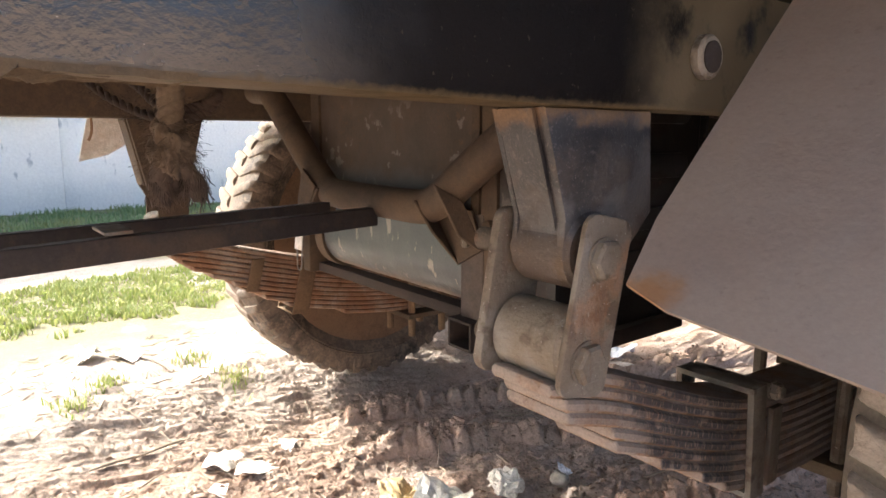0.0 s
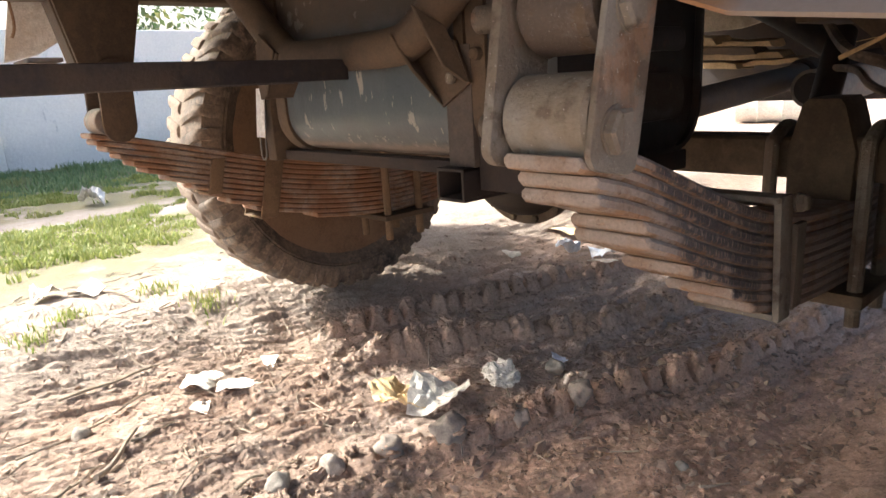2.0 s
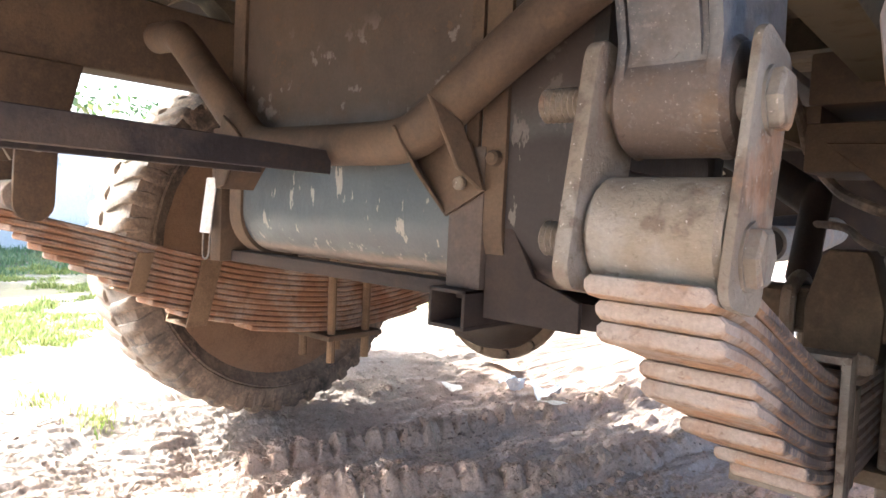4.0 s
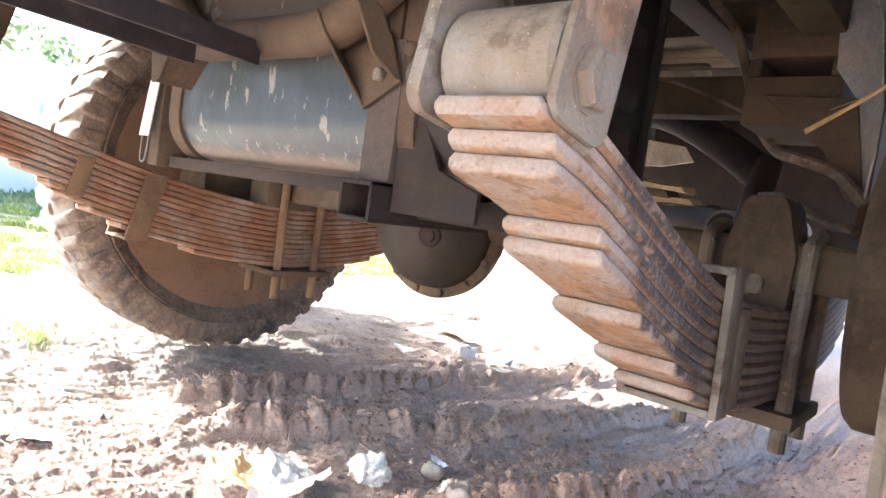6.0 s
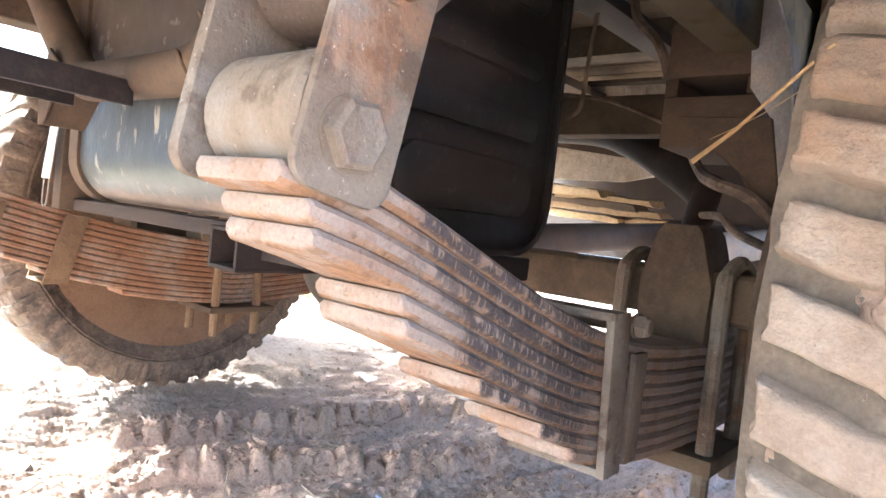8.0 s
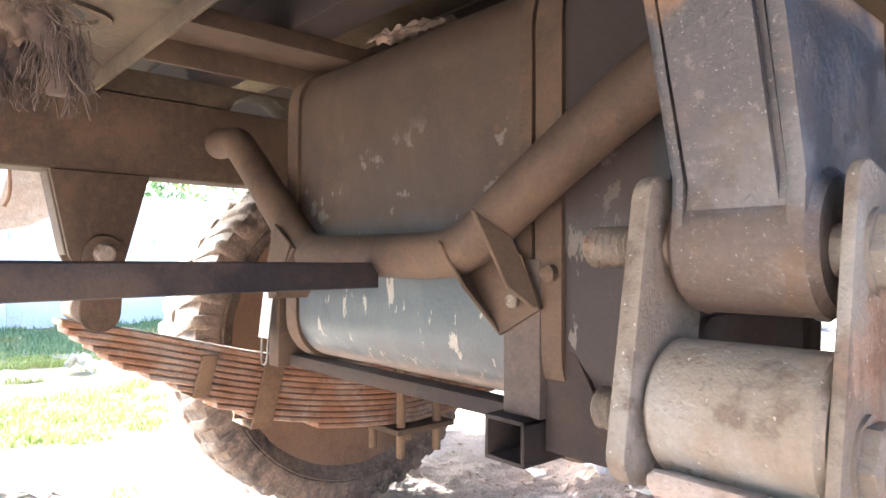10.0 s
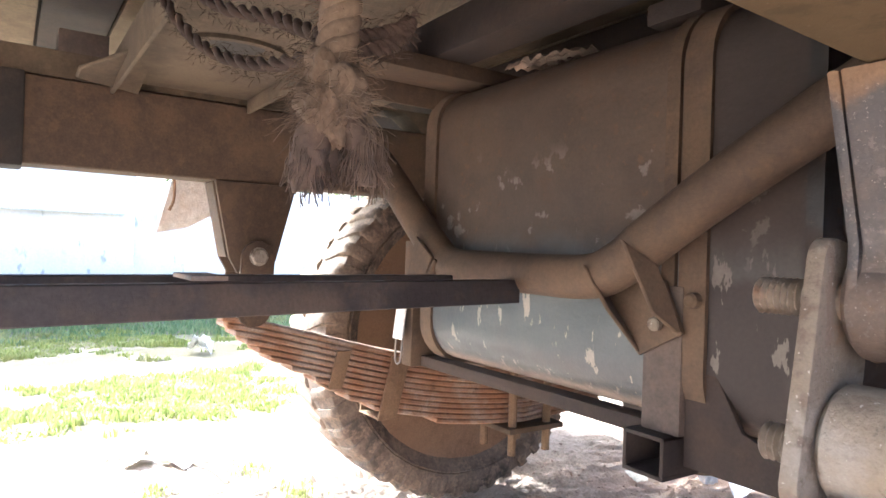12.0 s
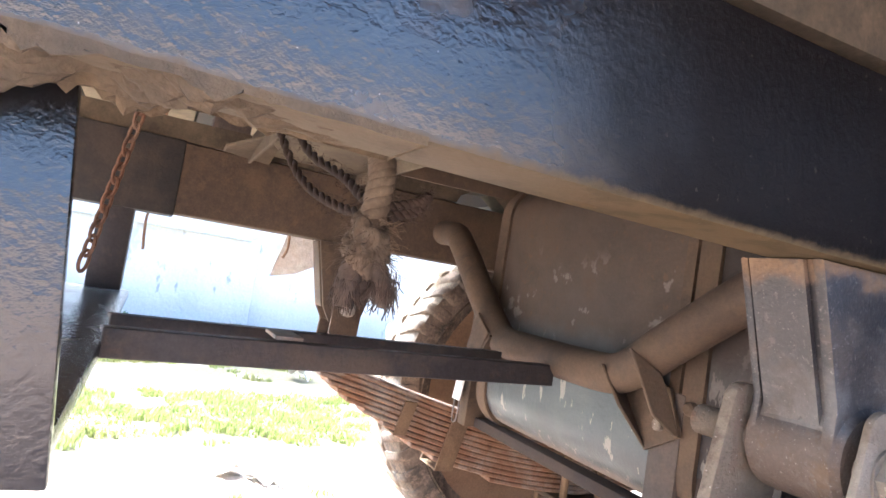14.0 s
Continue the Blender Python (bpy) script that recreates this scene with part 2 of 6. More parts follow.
def make_rubber(name, mud):
    s = Surface(name, (0.041, 0.034, 0.031), 0.85)
    s.lay(s.spots(12, 0.30, 0.6), (0.105, 0.090, 0.072) if mud else (0.150, 0.116, 0.088), 0.8, 0.85)
    if mud:
        s.lay(s.band("x", -0.124, -0.118, 0.012, 60), (0.317, 0.258, 0.204), 0.95, 0.97)
        s.lay(s.spots(18, 0.47, 0.62), (0.351, 0.306, 0.255), 0.95, 0.8)
        s.lay(s.spots(60, 0.60, 0.68), (0.202, 0.160, 0.126), 0.95, 0.45)
        s.lay(s.spots(11, 0.58, 0.7), (0.371, 0.267, 0.187), 0.95, 0.7)
        s.bump(s.noise(90, 8, 0.7), 0.0036)
        s.bump(s.noise(420, 6), 0.0010)
        s.vary(60, 0.18)
        s.vary(350, 0.14)
    else:
        s.lay(s.spots(30, 0.46, 0.62), (0.184, 0.139, 0.105), 0.95, 0.75)
        s.lay(s.spots(70, 0.58, 0.64), (0.075, 0.058, 0.046), 0.95, 0.4)
        s.lay(s.inverse(s.band("x", -1.84, -1.78, 0.06, 20)), (0.218, 0.173, 0.136), 0.95, 0.75)
        s.bump(s.noise(120, 8), 0.0016)
        s.vary(120, 0.3)
    return s.done()


def make_mud():
    s = Surface("mud", (0.386, 0.283, 0.221), 0.95)
    s.lay(s.spots(2.2, 0.42, 0.62), (0.331, 0.224, 0.166), 0.9, 0.8)
    s.lay(s.spots(11, 0.50, 0.62), (0.414, 0.335, 0.276), 0.95, 0.6)
    wetness = math_node(s.nt, "ADD", s.y, math_node(s.nt, "MULTIPLY", s.x, 0.6))
    wetness = math_node(s.nt, "ADD", wetness, math_node(s.nt, "MULTIPLY", s.noise(4), 0.5))
    track = s.both(ramp(s.nt, wetness, 0.25, 0.65), s.both(s.band("x", -1.85, -1.6, 0.3, 3), s.inverse(s.band("x", -0.25, 0.05, 0.2, 3))))
    s.lay(s.both(track, s.spots(3.5, 0.30, 0.50)), (0.448, 0.322, 0.251), 0.8, 0.8)
    s.lay(s.both(track, s.inverse(s.band("z", 0.0, 0.022, 0.02, 9))), (0.380, 0.301, 0.255), 0.34, 0.75)
    s.lay(s.both(track, s.spots(6.5, 0.56, 0.64)), (0.345, 0.247, 0.196), 0.45, 0.6)
    s.lay(s.both(track, s.band("z", 0.045, 0.085, 0.03, 14)), (0.380, 0.290, 0.236), 0.7, 0.5)
    s.lay(s.both(track, s.spots(38, 0.55, 0.62)), (0.380, 0.278, 0.216), 0.6, 0.35)
    bare = math_node(s.nt, "SUBTRACT", math_node(s.nt, "ADD", s.x, math_node(s.nt, "MULTIPLY", s.noise(5), 0.12)), math_node(s.nt, "MULTIPLY", s.y, 0.30))
    s.lay(s.both(track, ramp(s.nt, bare, -1.14, -1.08)), (0.506, 0.328, 0.236), 0.9, 0.75)
    pale = s.both(s.inverse(s.band("x", -2.0, -1.6, 0.4, 3)), s.band("x", -3.2, -2.6, 0.3, 4))
    s.lay(pale, (0.384, 0.330, 0.282), 0.95, 0.8)
    soil = s.inverse(s.band("x", -2.75, -2.3, 0.9, 1.6))
    soil = s.both(soil, s.inverse(s.band("y", 3.8, 5.0, 1.0, 1)))
    s.lay(soil, (0.162, 0.162, 0.078), 0.95, 0.8)
    s.lay(s.both(soil, s.spots(3, 0.52, 0.62)), (0.336, 0.288, 0.240), 0.95, 0.85)
    path = s.both(s.both(s.band("x", -4.5, -4.3, 0.3, 3), s.inverse(s.band("x", -3.95, -3.75, 0.3, 3))), s.inverse(s.band("y", 1.7, 2.3, 0.5, 2)))
    s.lay(path, (0.372, 0.324, 0.282), 0.95, 0.9)
    # soil along the wall painted darker, for the shade lying there
    wall_shade = s.inverse(s.band("x", -5.9, -5.1, 0.6, 2))
    s.lay(wall_shade, (0.12, 0.13, 0.075), 0.9, 0.8)
    s.lay(s.both(track, s.spots(85, 0.57, 0.63)), (0.17, 0.120, 0.092), 0.8, 0.5)
    s.lay(s.both(track, s.spots(150, 0.60, 0.66)), (0.52, 0.42, 0.34), 0.9, 0.5)
    s.lay(s.spots(24, 0.57, 0.64), (0.240, 0.174, 0.132), 0.9, 0.4)
    s.lay(s.spots(75, 0.61, 0.67), (0.198, 0.144, 0.111), 0.95, 0.35)
    s.lay(s.spots(90, 0.60, 0.68, stretch=(1, 0.3, 1)), (0.396, 0.342, 0.294), 0.95, 0.3)
    s.vary(35, 0.16)
    s.vary(140, 0.20)
    s.vary(380, 0.20)
    s.bump(s.noise(60, 8, 0.7), 0.006)
    s.bump(s.noise(170, 6, 0.65, (1, 0.6, 1)), 0.003)
    s.bump(s.noise(500, 4), 0.0005)
    return s.done()


def make_crust():
    s = Surface("dried_pink_mud", (0.399, 0.313, 0.254), 0.95)
    s.lay(s.spots(14, 0.46, 0.60), (0.425, 0.350, 0.295), 0.95, 0.8)
    s.lay(s.spots(48, 0.58, 0.66), (0.274, 0.199, 0.151), 0.95, 0.5)
    s.lay(s.spots(110, 0.62, 0.70), (0.452, 0.377, 0.316), 0.95, 0.4)
    s.vary(60, 0.16)
    s.vary(260, 0.16)
    s.bump(s.cracks(17, 0.04), 0.003)
    s.bump(s.noise(90, 8, 0.7), 0.0045)
    s.bump(s.noise(420, 6), 0.0011)
    return s.done()


def make_steel(name, base, pale, stain, rust=0.35):
    """Old bare steel under handled dust: soft stains, scratches, small pits."""
    s = Surface(name, base, 0.7)
    s.lay(s.spots(8, 0.45, 0.60), pale, 0.6, 0.9)
    s.lay(s.spots(17, 0.52, 0.61), stain, 0.85, 0.85)
    s.lay(s.spots(10, 0.58, 0.66), RUST, 0.9, rust)
    s.lay(s.spots(34, 0.57, 0.63, stretch=(0.6, 1, 0.25)), (0.16, 0.115, 0.085), 0.9, 0.55)
    s.lay(s.spots(75, 0.62, 0.70), (0.11, 0.085, 0.065), 0.95, 0.6)
    s.lay(s.spots(240, 0.65, 0.70), (0.58, 0.54, 0.49), 0.5, 0.5)
    s.vary(320, 0.12)
    s.bump(s.noise(70, 7, 0.65), 0.0026)
    s.bump(s.noise(300, 5), 0.0009)
    return s.done()


def make_panel():
    s = Surface("beige_mudguard_sheet", (0.262, 0.217, 0.185), 0.65)
    s.lay(s.spots(6, 0.45, 0.65), (0.226, 0.178, 0.148), 0.85, 0.7)
    s.lay(s.spots(60, 0.62, 0.70), (0.190, 0.148, 0.119), 0.9, 0.4)
    corner = s.both(s.inverse(s.band("x", -0.20, -0.165, 0.06, 30)), s.inverse(s.band("z", 0.786, 0.804, 0.04, 30)))
    s.lay(corner, (0.268, 0.131, 0.048), 0.9, 0.8)
    s.vary(200, 0.08)
    s.bump(s.noise(140, 5), 0.0006)
    return s.done()


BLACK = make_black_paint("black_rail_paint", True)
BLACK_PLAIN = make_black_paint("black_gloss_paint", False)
BRACKET = make_bracket_black()
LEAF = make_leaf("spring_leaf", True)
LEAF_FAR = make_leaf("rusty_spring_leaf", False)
TANK = make_tank()
RUBBER_FAR = make_rubber("dusty_rubber", False)
RUBBER_NEAR = make_rubber("mud_caked_rubber", True)
TYRE_DARK = dusty("dusty_dark_rubber", (0.105, 0.090, 0.072), (0.22, 0.188, 0.148), 0.4, 0.75)
MUD = make_mud()
CLOD = dusty("mud_clod", (0.275, 0.232, 0.200), (0.345, 0.285, 0.240), 0.4, 0.8, 0, 0.004)
SHACKLE = make_steel("dusty_shackle_steel", (0.161, 0.133, 0.099), (0.209, 0.191, 0.159), (0.099, 0.076, 0.055), 0.3)
BUSH = make_steel("dusty_bush_steel", (0.205, 0.170, 0.124), (0.244, 0.228, 0.198), (0.127, 0.094, 0.064), 0.3)
FRAME_BROWN = dusty("dusty_brown_frame", (0.056, 0.037, 0.023), (0.103, 0.071, 0.044), 0.45, 0.75)
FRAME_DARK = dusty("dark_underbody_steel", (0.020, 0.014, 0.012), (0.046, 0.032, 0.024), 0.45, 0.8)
BAR = dusty("dark_angle_steel", (0.030, 0.026, 0.027), (0.093, 0.072, 0.056), 0.35, 0.5)
AXLE = dusty("dusty_axle_casting", (0.068, 0.048, 0.031), (0.126, 0.095, 0.062), 0.5, 0.9)
DIFF = dusty("oily_differential_casting", (0.026, 0.020, 0.015), (0.065, 0.049, 0.037), 0.4, 0.55)
WHEEL = dusty("dusty_wheel_disc", (0.139, 0.086, 0.052), (0.180, 0.116, 0.072), 0.6, 0.9)
TAN = dusty("tan_dust_steel", (0.059, 0.046, 0.030), (0.110, 0.087, 0.056), 0.45, 0.9)
PLANK_TAN = dusty("tan_plank_underside", (0.125, 0.092, 0.052), (0.08, 0.058, 0.036), 0.45, 0.9)
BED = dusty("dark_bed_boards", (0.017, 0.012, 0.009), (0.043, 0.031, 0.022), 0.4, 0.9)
WOOD = dusty("split_yellow_wood", (0.266, 0.190, 0.104), (0.162, 0.110, 0.064), 0.4, 0.85)
GREY_PIPE = dusty("grey_pipe", (0.180, 0.170, 0.156), DUST, 0.4, 0.8)
HOSE = dusty("black_hose", (0.017, 0.016, 0.015), (0.060, 0.047, 0.038), 0.3, 0.7)
CABLE = dusty("dusty_cable", (0.085, 0.064, 0.047), DUST, 0.4, 0.8)
FENDER = dusty("grey_blue_fender_sheet", (0.260, 0.268, 0.275), DUST_PALE, 0.3, 0.55)
PANEL = make_panel()
ROPE = dusty("coir_rope", (0.105, 0.075, 0.050), (0.180, 0.140, 0.095), 0.5, 0.95)
CORD = dusty("dark_cord", (0.034, 0.022, 0.016), (0.093, 0.060, 0.039), 0.35, 0.95)
CHAIN = dusty("rusty_chain", (0.187, 0.093, 0.051), (0.255, 0.170, 0.111), 0.4, 0.9)
STRAW = dusty("dry_straw", (0.442, 0.289, 0.128), (0.510, 0.374, 0.204), 0.4, 0.8, 0, 0.0008)
STICK = dusty("weathered_twig", (0.300, 0.247, 0.188), (0.413, 0.352, 0.285), 0.4, 0.95)
PAPER = dusty("crumpled_white_paper", (0.72, 0.68, 0.61), (0.50, 0.42, 0.33), 0.25, 0.9, 0, 0.001)
PAPER_TAN = dusty("stained_paper", (0.62, 0.45, 0.24), (0.60, 0.52, 0.40), 0.4, 0.9, 0, 0.001)
BLUE_PLASTIC = dusty("blue_white_plastic", (0.56, 0.62, 0.74), (0.70, 0.71, 0.73), 0.5, 0.5)
STONE = dusty("pale_stone", (0.287, 0.255, 0.217), (0.351, 0.319, 0.268), 0.4, 0.9)
WHITE_PLASTIC = dusty("white_plastic", (0.637, 0.637, 0.620), (0.510, 0.468, 0.408), 0.15, 0.5)


def make_grass(name, a, b):
    s = Surface(name, a, 0.6)
    info = s.nt.nodes.new("ShaderNodeNewGeometry")
    s.colour = mix_colour(s.nt, info.outputs["Random Per Island"], a, b)
    s.lay(s.spots(1.6, 0.5, 0.65), (0.30, 0.27, 0.10), None, 0.5)
    m = s.done()
    out = s.nt.nodes["Material Output"]
    t = s.nt.nodes.new("ShaderNodeBsdfTranslucent")
    s.nt.links.new(s.colour, t.inputs["Color"])
    mix = s.nt.nodes.new("ShaderNodeMixShader")
    mix.inputs[0].default_value = 0.35
    s.nt.links.new(s.b.outputs[0], mix.inputs[1])
    s.nt.links.new(t.outputs[0], mix.inputs[2])
    s.nt.links.new(mix.outputs[0], out.inputs["Surface"])
    return m


def make_plaster():
    s = Surface("stained_whitewash", (0.94, 0.91, 0.86), 0.9)
    s.lay(s.spots(0.7, 0.45, 0.7), (0.80, 0.80, 0.78), None, 0.8)
    s.lay(s.spots(2.2, 0.58, 0.68, stretch=(1, 1, 0.6)), (0.50, 0.52, 0.52), None, 0.5)
    s.lay(s.spots(6, 0.62, 0.70, stretch=(1, 1, 0.4)), (0.30, 0.31, 0.32), None, 0.6)
    s.lay(s.inverse(s.band("z", 0.15, 0.55, 0.3, 3)), (0.58, 0.59, 0.59), None, 0.6)
    s.vary(40, 0.08)
    s.bump(s.noise(18, 6), 0.01)
    return s.done()


GRASS = make_grass("grass", (0.17, 0.235, 0.050), (0.36, 0.37, 0.13))
# darker copy of the grass, with the wall-side shade in its colour
GRASS_SHADED = make_grass("shaded_grass", (0.10, 0.175, 0.075), (0.21, 0.28, 0.13))
LEAVES = make_grass("far_leaves", (0.05, 0.09, 0.035), (0.10, 0.15, 0.06))
PLASTER = make_plaster()
PALE_GREEN = dusty("pale_green_wash", (0.84, 0.87, 0.84), (0.74, 0.76, 0.74), 0.3, 0.9)
FRAME_DROP = dusty("grey_brown_channel", (0.061, 0.048, 0.041), (0.109, 0.085, 0.066), 0.45, 0.7)
CLAY = dusty("dry_clay_crust", (0.125, 0.092, 0.055), (0.085, 0.070, 0.052), 0.4, 0.95, 0, 0.005)
ROPE_DARK = dusty("frayed_coir", (0.075, 0.052, 0.038), (0.14, 0.10, 0.07), 0.4, 0.95)

CRUST = make_crust()
RIB_SHEET = dusty("dusty_ribbed_sheet", (0.40, 0.36, 0.30), (0.28, 0.22, 0.16), 0.4, 0.7)
PALE_SHEET = dusty("pale_beige_sheet", (0.48, 0.43, 0.35), (0.32, 0.26, 0.19), 0.35, 0.7)


def make_clods():
    s = Surface("crumbled_mud", (0.300, 0.240, 0.180), 0.95)
    info = s.nt.nodes.new("ShaderNodeNewGeometry")
    s.colour = mix_colour(s.nt, info.outputs["Random Per Island"], (0.216, 0.150, 0.111), (0.300, 0.222, 0.174))
    s.vary(200, 0.3)
    s.bump(s.noise(200, 6), 0.0012)
    return s.done()


CRUMBS = make_clods()

STRAP_TAN = dusty("tan_rusty_strap", (0.126, 0.079, 0.044), (0.184, 0.124, 0.073), 0.5, 0.85)

# ---------------------------------------------------------------- shapes


def box_bm(lo, hi, bevel=0.003, segments=2):
    bm = bmesh.new()
    bmesh.ops.create_cube(bm, size=1)
    for v in bm.verts:
        v.co = Vector([(a + b) / 2 + c * (b - a) for a, b, c in zip(lo, hi, v.co)])
    if bevel:
        bmesh.ops.bevel(bm, geom=bm.edges[:], offset=bevel, segments=segments, affect="EDGES", profile=0.6)
    return bm


def join_bm(*parts):
    out = bmesh.new()
    for b in parts:
        me = bpy.data.meshes.new("joint")
        b.to_mesh(me)
        b.free()
        out.from_mesh(me)
        bpy.data.meshes.remove(me)
    return out


def prism_bm(points, axis, lo, hi, bevel=0.002):
    """A flat outline (pairs in the two other axes) pushed from lo to hi along an axis."""
    bm = bmesh.new()

    def put(p, d):
        return {"x": (d, p[0], p[1]), "y": (p[0], d, p[1]), "z": (p[0], p[1], d)}[axis]

    a = [bm.verts.new(put(p, lo)) for p in points]
    b = [bm.verts.new(put(p, hi)) for p in points]
    bm.faces.new(a)
    bm.faces.new(b[::-1])
    n = len(points)
    for i in range(n):
        bm.faces.new((a[i], b[i], b[(i + 1) % n], a[(i + 1) % n]))
    bmesh.ops.recalc_face_normals(bm, faces=bm.faces[:])
    if bevel:
        rim = [e for e in bm.edges if any(len(f.verts) == n for f in e.link_faces)]
        bmesh.ops.bevel(bm, geom=rim, offset=bevel, segments=2, affect="EDGES", profile=0.6)
    return bm


def lathe_bm(profile, segments=32, closed=False):
    """Turn (axial, radius) pairs about the x axis."""
    bm = bmesh.new()
    rings = []
    for u, r in profile:
        rings.append([bm.verts.new((u, r * math.cos(2 * math.pi * i / segments), r * math.sin(2 * math.pi * i / segments))) for i in range(segments)])
    pairs = list(zip(rings, rings[1:])) + ([(rings[-1], rings[0])] if closed else [])
    for a, b in pairs:
        for i in range(segments):
            j = (i + 1) % segments
            bm.faces.new((a[i], a[j], b[j], b[i]))
    if not closed:
        for ring in (rings[0], rings[-1]):
            bm.faces.new(ring)
    bmesh.ops.recalc_face_normals(bm, faces=bm.faces[:])
    return bm


def rod_bm(p, q, r, segments=16, bevel=0.0):
    """A round bar from p to q."""
    p, q = Vector(p), Vector(q)
    d = (q - p).length
    prof = [(0, r - bevel), (bevel, r), (d - bevel, r), (d, r - bevel)] if bevel else [(0, r), (d, r)]
    bm = lathe_bm(prof, segments)
    bm.transform(Matrix.Translation(p) @ (q - p).to_track_quat("X", "Z").to_matrix().to_4x4())
    return bm


def smooth_path(points, step=8):
    """A Catmull-Rom line through the points."""
    pts = [Vector(p) for p in points]
    out = []
    for i in range(len(pts) - 1):
        a, b, c, d = pts[max(i - 1, 0)], pts[i], pts[i + 1], pts[min(i + 2, len(pts) - 1)]
        for k in range(step):
            t = k / step
            out.append(0.5 * (2 * b + (c - a) * t + (2 * a - 5 * b + 4 * c - d) * t * t + (3 * b - a - 3 * c + d) * t ** 3))
    return out + [pts[-1]]


def sweep_bm(points, radius, segments=10, step=8, wobble=0.0, taper=None):
    """A round tube along a smooth line."""
    pts = smooth_path(points, step) if step > 1 else [Vector(p) for p in points]
    bm = bmesh.new()
    rings = []
    side = None
    for i, p in enumerate(pts):
        d = (pts[min(i + 1, len(pts) - 1)] - pts[max(i - 1, 0)]).normalized()
        if side is None:
            side = d.orthogonal().normalized()
        side = (side - d * side.dot(d)).normalized()
        up = d.cross(side)
        r = radius * (1 + wobble * (noise.noise(p * 25)))
        if taper:
            r *= taper(i / (len(pts) - 1))
        rings.append([bm.verts.new(p + r * (math.cos(2 * math.pi * k / segments) * side + math.sin(2 * math.pi * k / segments) * up)) for k in range(segments)])
    for a, b in zip(rings, rings[1:]):
        for k in range(segments):
            j = (k + 1) % segments
            bm.faces.new((a[k], a[j], b[j], b[k]))
    bm.faces.new(rings[0][::-1])
    bm.faces.new(rings[-1])
    bmesh.ops.recalc_face_normals(bm, faces=bm.faces[:])
    return bm


def rounded_outline(lo, hi, r, n=6):
    """A rectangle with round corners, as pairs."""
    out = []
    for cx, cy, a0 in ((hi[0] - r, hi[1] - r, 0), (lo[0] + r, hi[1] - r, 90), (lo[0] + r, lo[1] + r, 180), (hi[0] - r, lo[1] + r, 270)):
        for k in range(n + 1):
            a = radians(a0 + 90 * k / n)
            out.append((cx + r * math.cos(a), cy + r * math.sin(a)))
    return out


def capsule_outline(p, q, r, n=8):
    """The outline of a plate with two round ends at p and q."""
    d = math.atan2(q[1] - p[1], q[0] - p[0])
    out = []
    for c, a0 in ((q, d - math.pi / 2), (p, d + math.pi / 2)):
        for k in range(n + 1):
            a = a0 + math.pi * k / n
            out.append((c[0] + r * math.cos(a), c[1] + r * math.sin(a)))
    return out


def plate_outline(p, q, half, over, r):
    """The outline of a long plate past p and q, with rounded corners."""
    d = Vector((q[0] - p[0], q[1] - p[1]))
    l = d.length
    d.normalize()
    s = Vector((-d.y, d.x))
    return [tuple(Vector(p) + d * u + s * v) for u, v in rounded_outline((-over, -half), (l + over, half), r, 5)]


def hex_bm(centre, r, length, axis=1):
    """A hexagonal bolt head along x from centre, with a washer face."""
    bm = lathe_bm([(0, r * 1.05), (0.003, r * 1.05)], 24)
    head = lathe_bm([(0.003, r * 0.98), (length * 0.8, r * 0.98), (length, r * 0.82)], 6)
    bm = join_bm(bm, head)
    bm.transform(Matrix.Translation(centre) @ Matrix.Rotation(0 if axis > 0 else math.pi, 4, "Z"))
    return bm


def thread_bm(p, q, r, pitch=0.0048):
    """A threaded bolt end: a bar with ring grooves."""
    d = (Vector(q) - Vector(p)).length
    prof = [(0, r * 0.8)]
    u = pitch * 0.5
    while u < d - pitch * 0.5:
        prof += [(u, r), (u + pitch * 0.5, r * 0.80)]
        u += pitch
    bm = lathe_bm(prof + [(d, r)], 16)
    bm.transform(Matrix.Translation(p) @ (Vector(q) - Vector(p)).to_track_quat("X", "Z").to_matrix().to_4x4())
    return bm


def roughen(bm, amount, scale=30.0, fine=0.0):
    """Uneven, worn surface: shift the points by a noise."""
    for v in bm.verts:
        v.co += amount * noise.noise_vector(v.co * scale)
        if fine:
            v.co += fine * noise.noise_vector(v.co * scale * 4)
    return bm


def thing(name, label, category, base=(0, 0, 0), group="", kind=""):
    ob = new(name)
    ob.location = base
    ob.empty_display_size = 0.1
    return tagged(ob, label, category, group, kind)


def mesh_of(name, bm, material, smooth=30):
    me = bpy.data.meshes.new(name)
    bm.to_mesh(me)
    bm.free()
    me.materials.append(material)
    if smooth:
        me.shade_smooth()
        me.set_sharp_from_angle(angle=radians(smooth))
    return me


def part(name, bm, material, parent, label="", smooth=30):
    """One mesh, in world places, under a thing or a part."""
    ob = new(name, mesh_of(name, bm, material, smooth))
    ob.parent = parent
    if not parent.parent:
        ob.matrix_parent_inverse = Matrix.Translation(-Vector(parent.location))
    return tagged(ob, label)


def single(name, bm, material, label, category, base=(0, 0, 0), group="", kind="", smooth=30):
    """A thing that is one mesh; base: where its origin lies."""
    bm.transform(Matrix.Translation(-Vector(base)))
    ob = new(name, mesh_of(name, bm, material, smooth))
    ob.location = base
    return tagged(ob, label, category, group, kind)


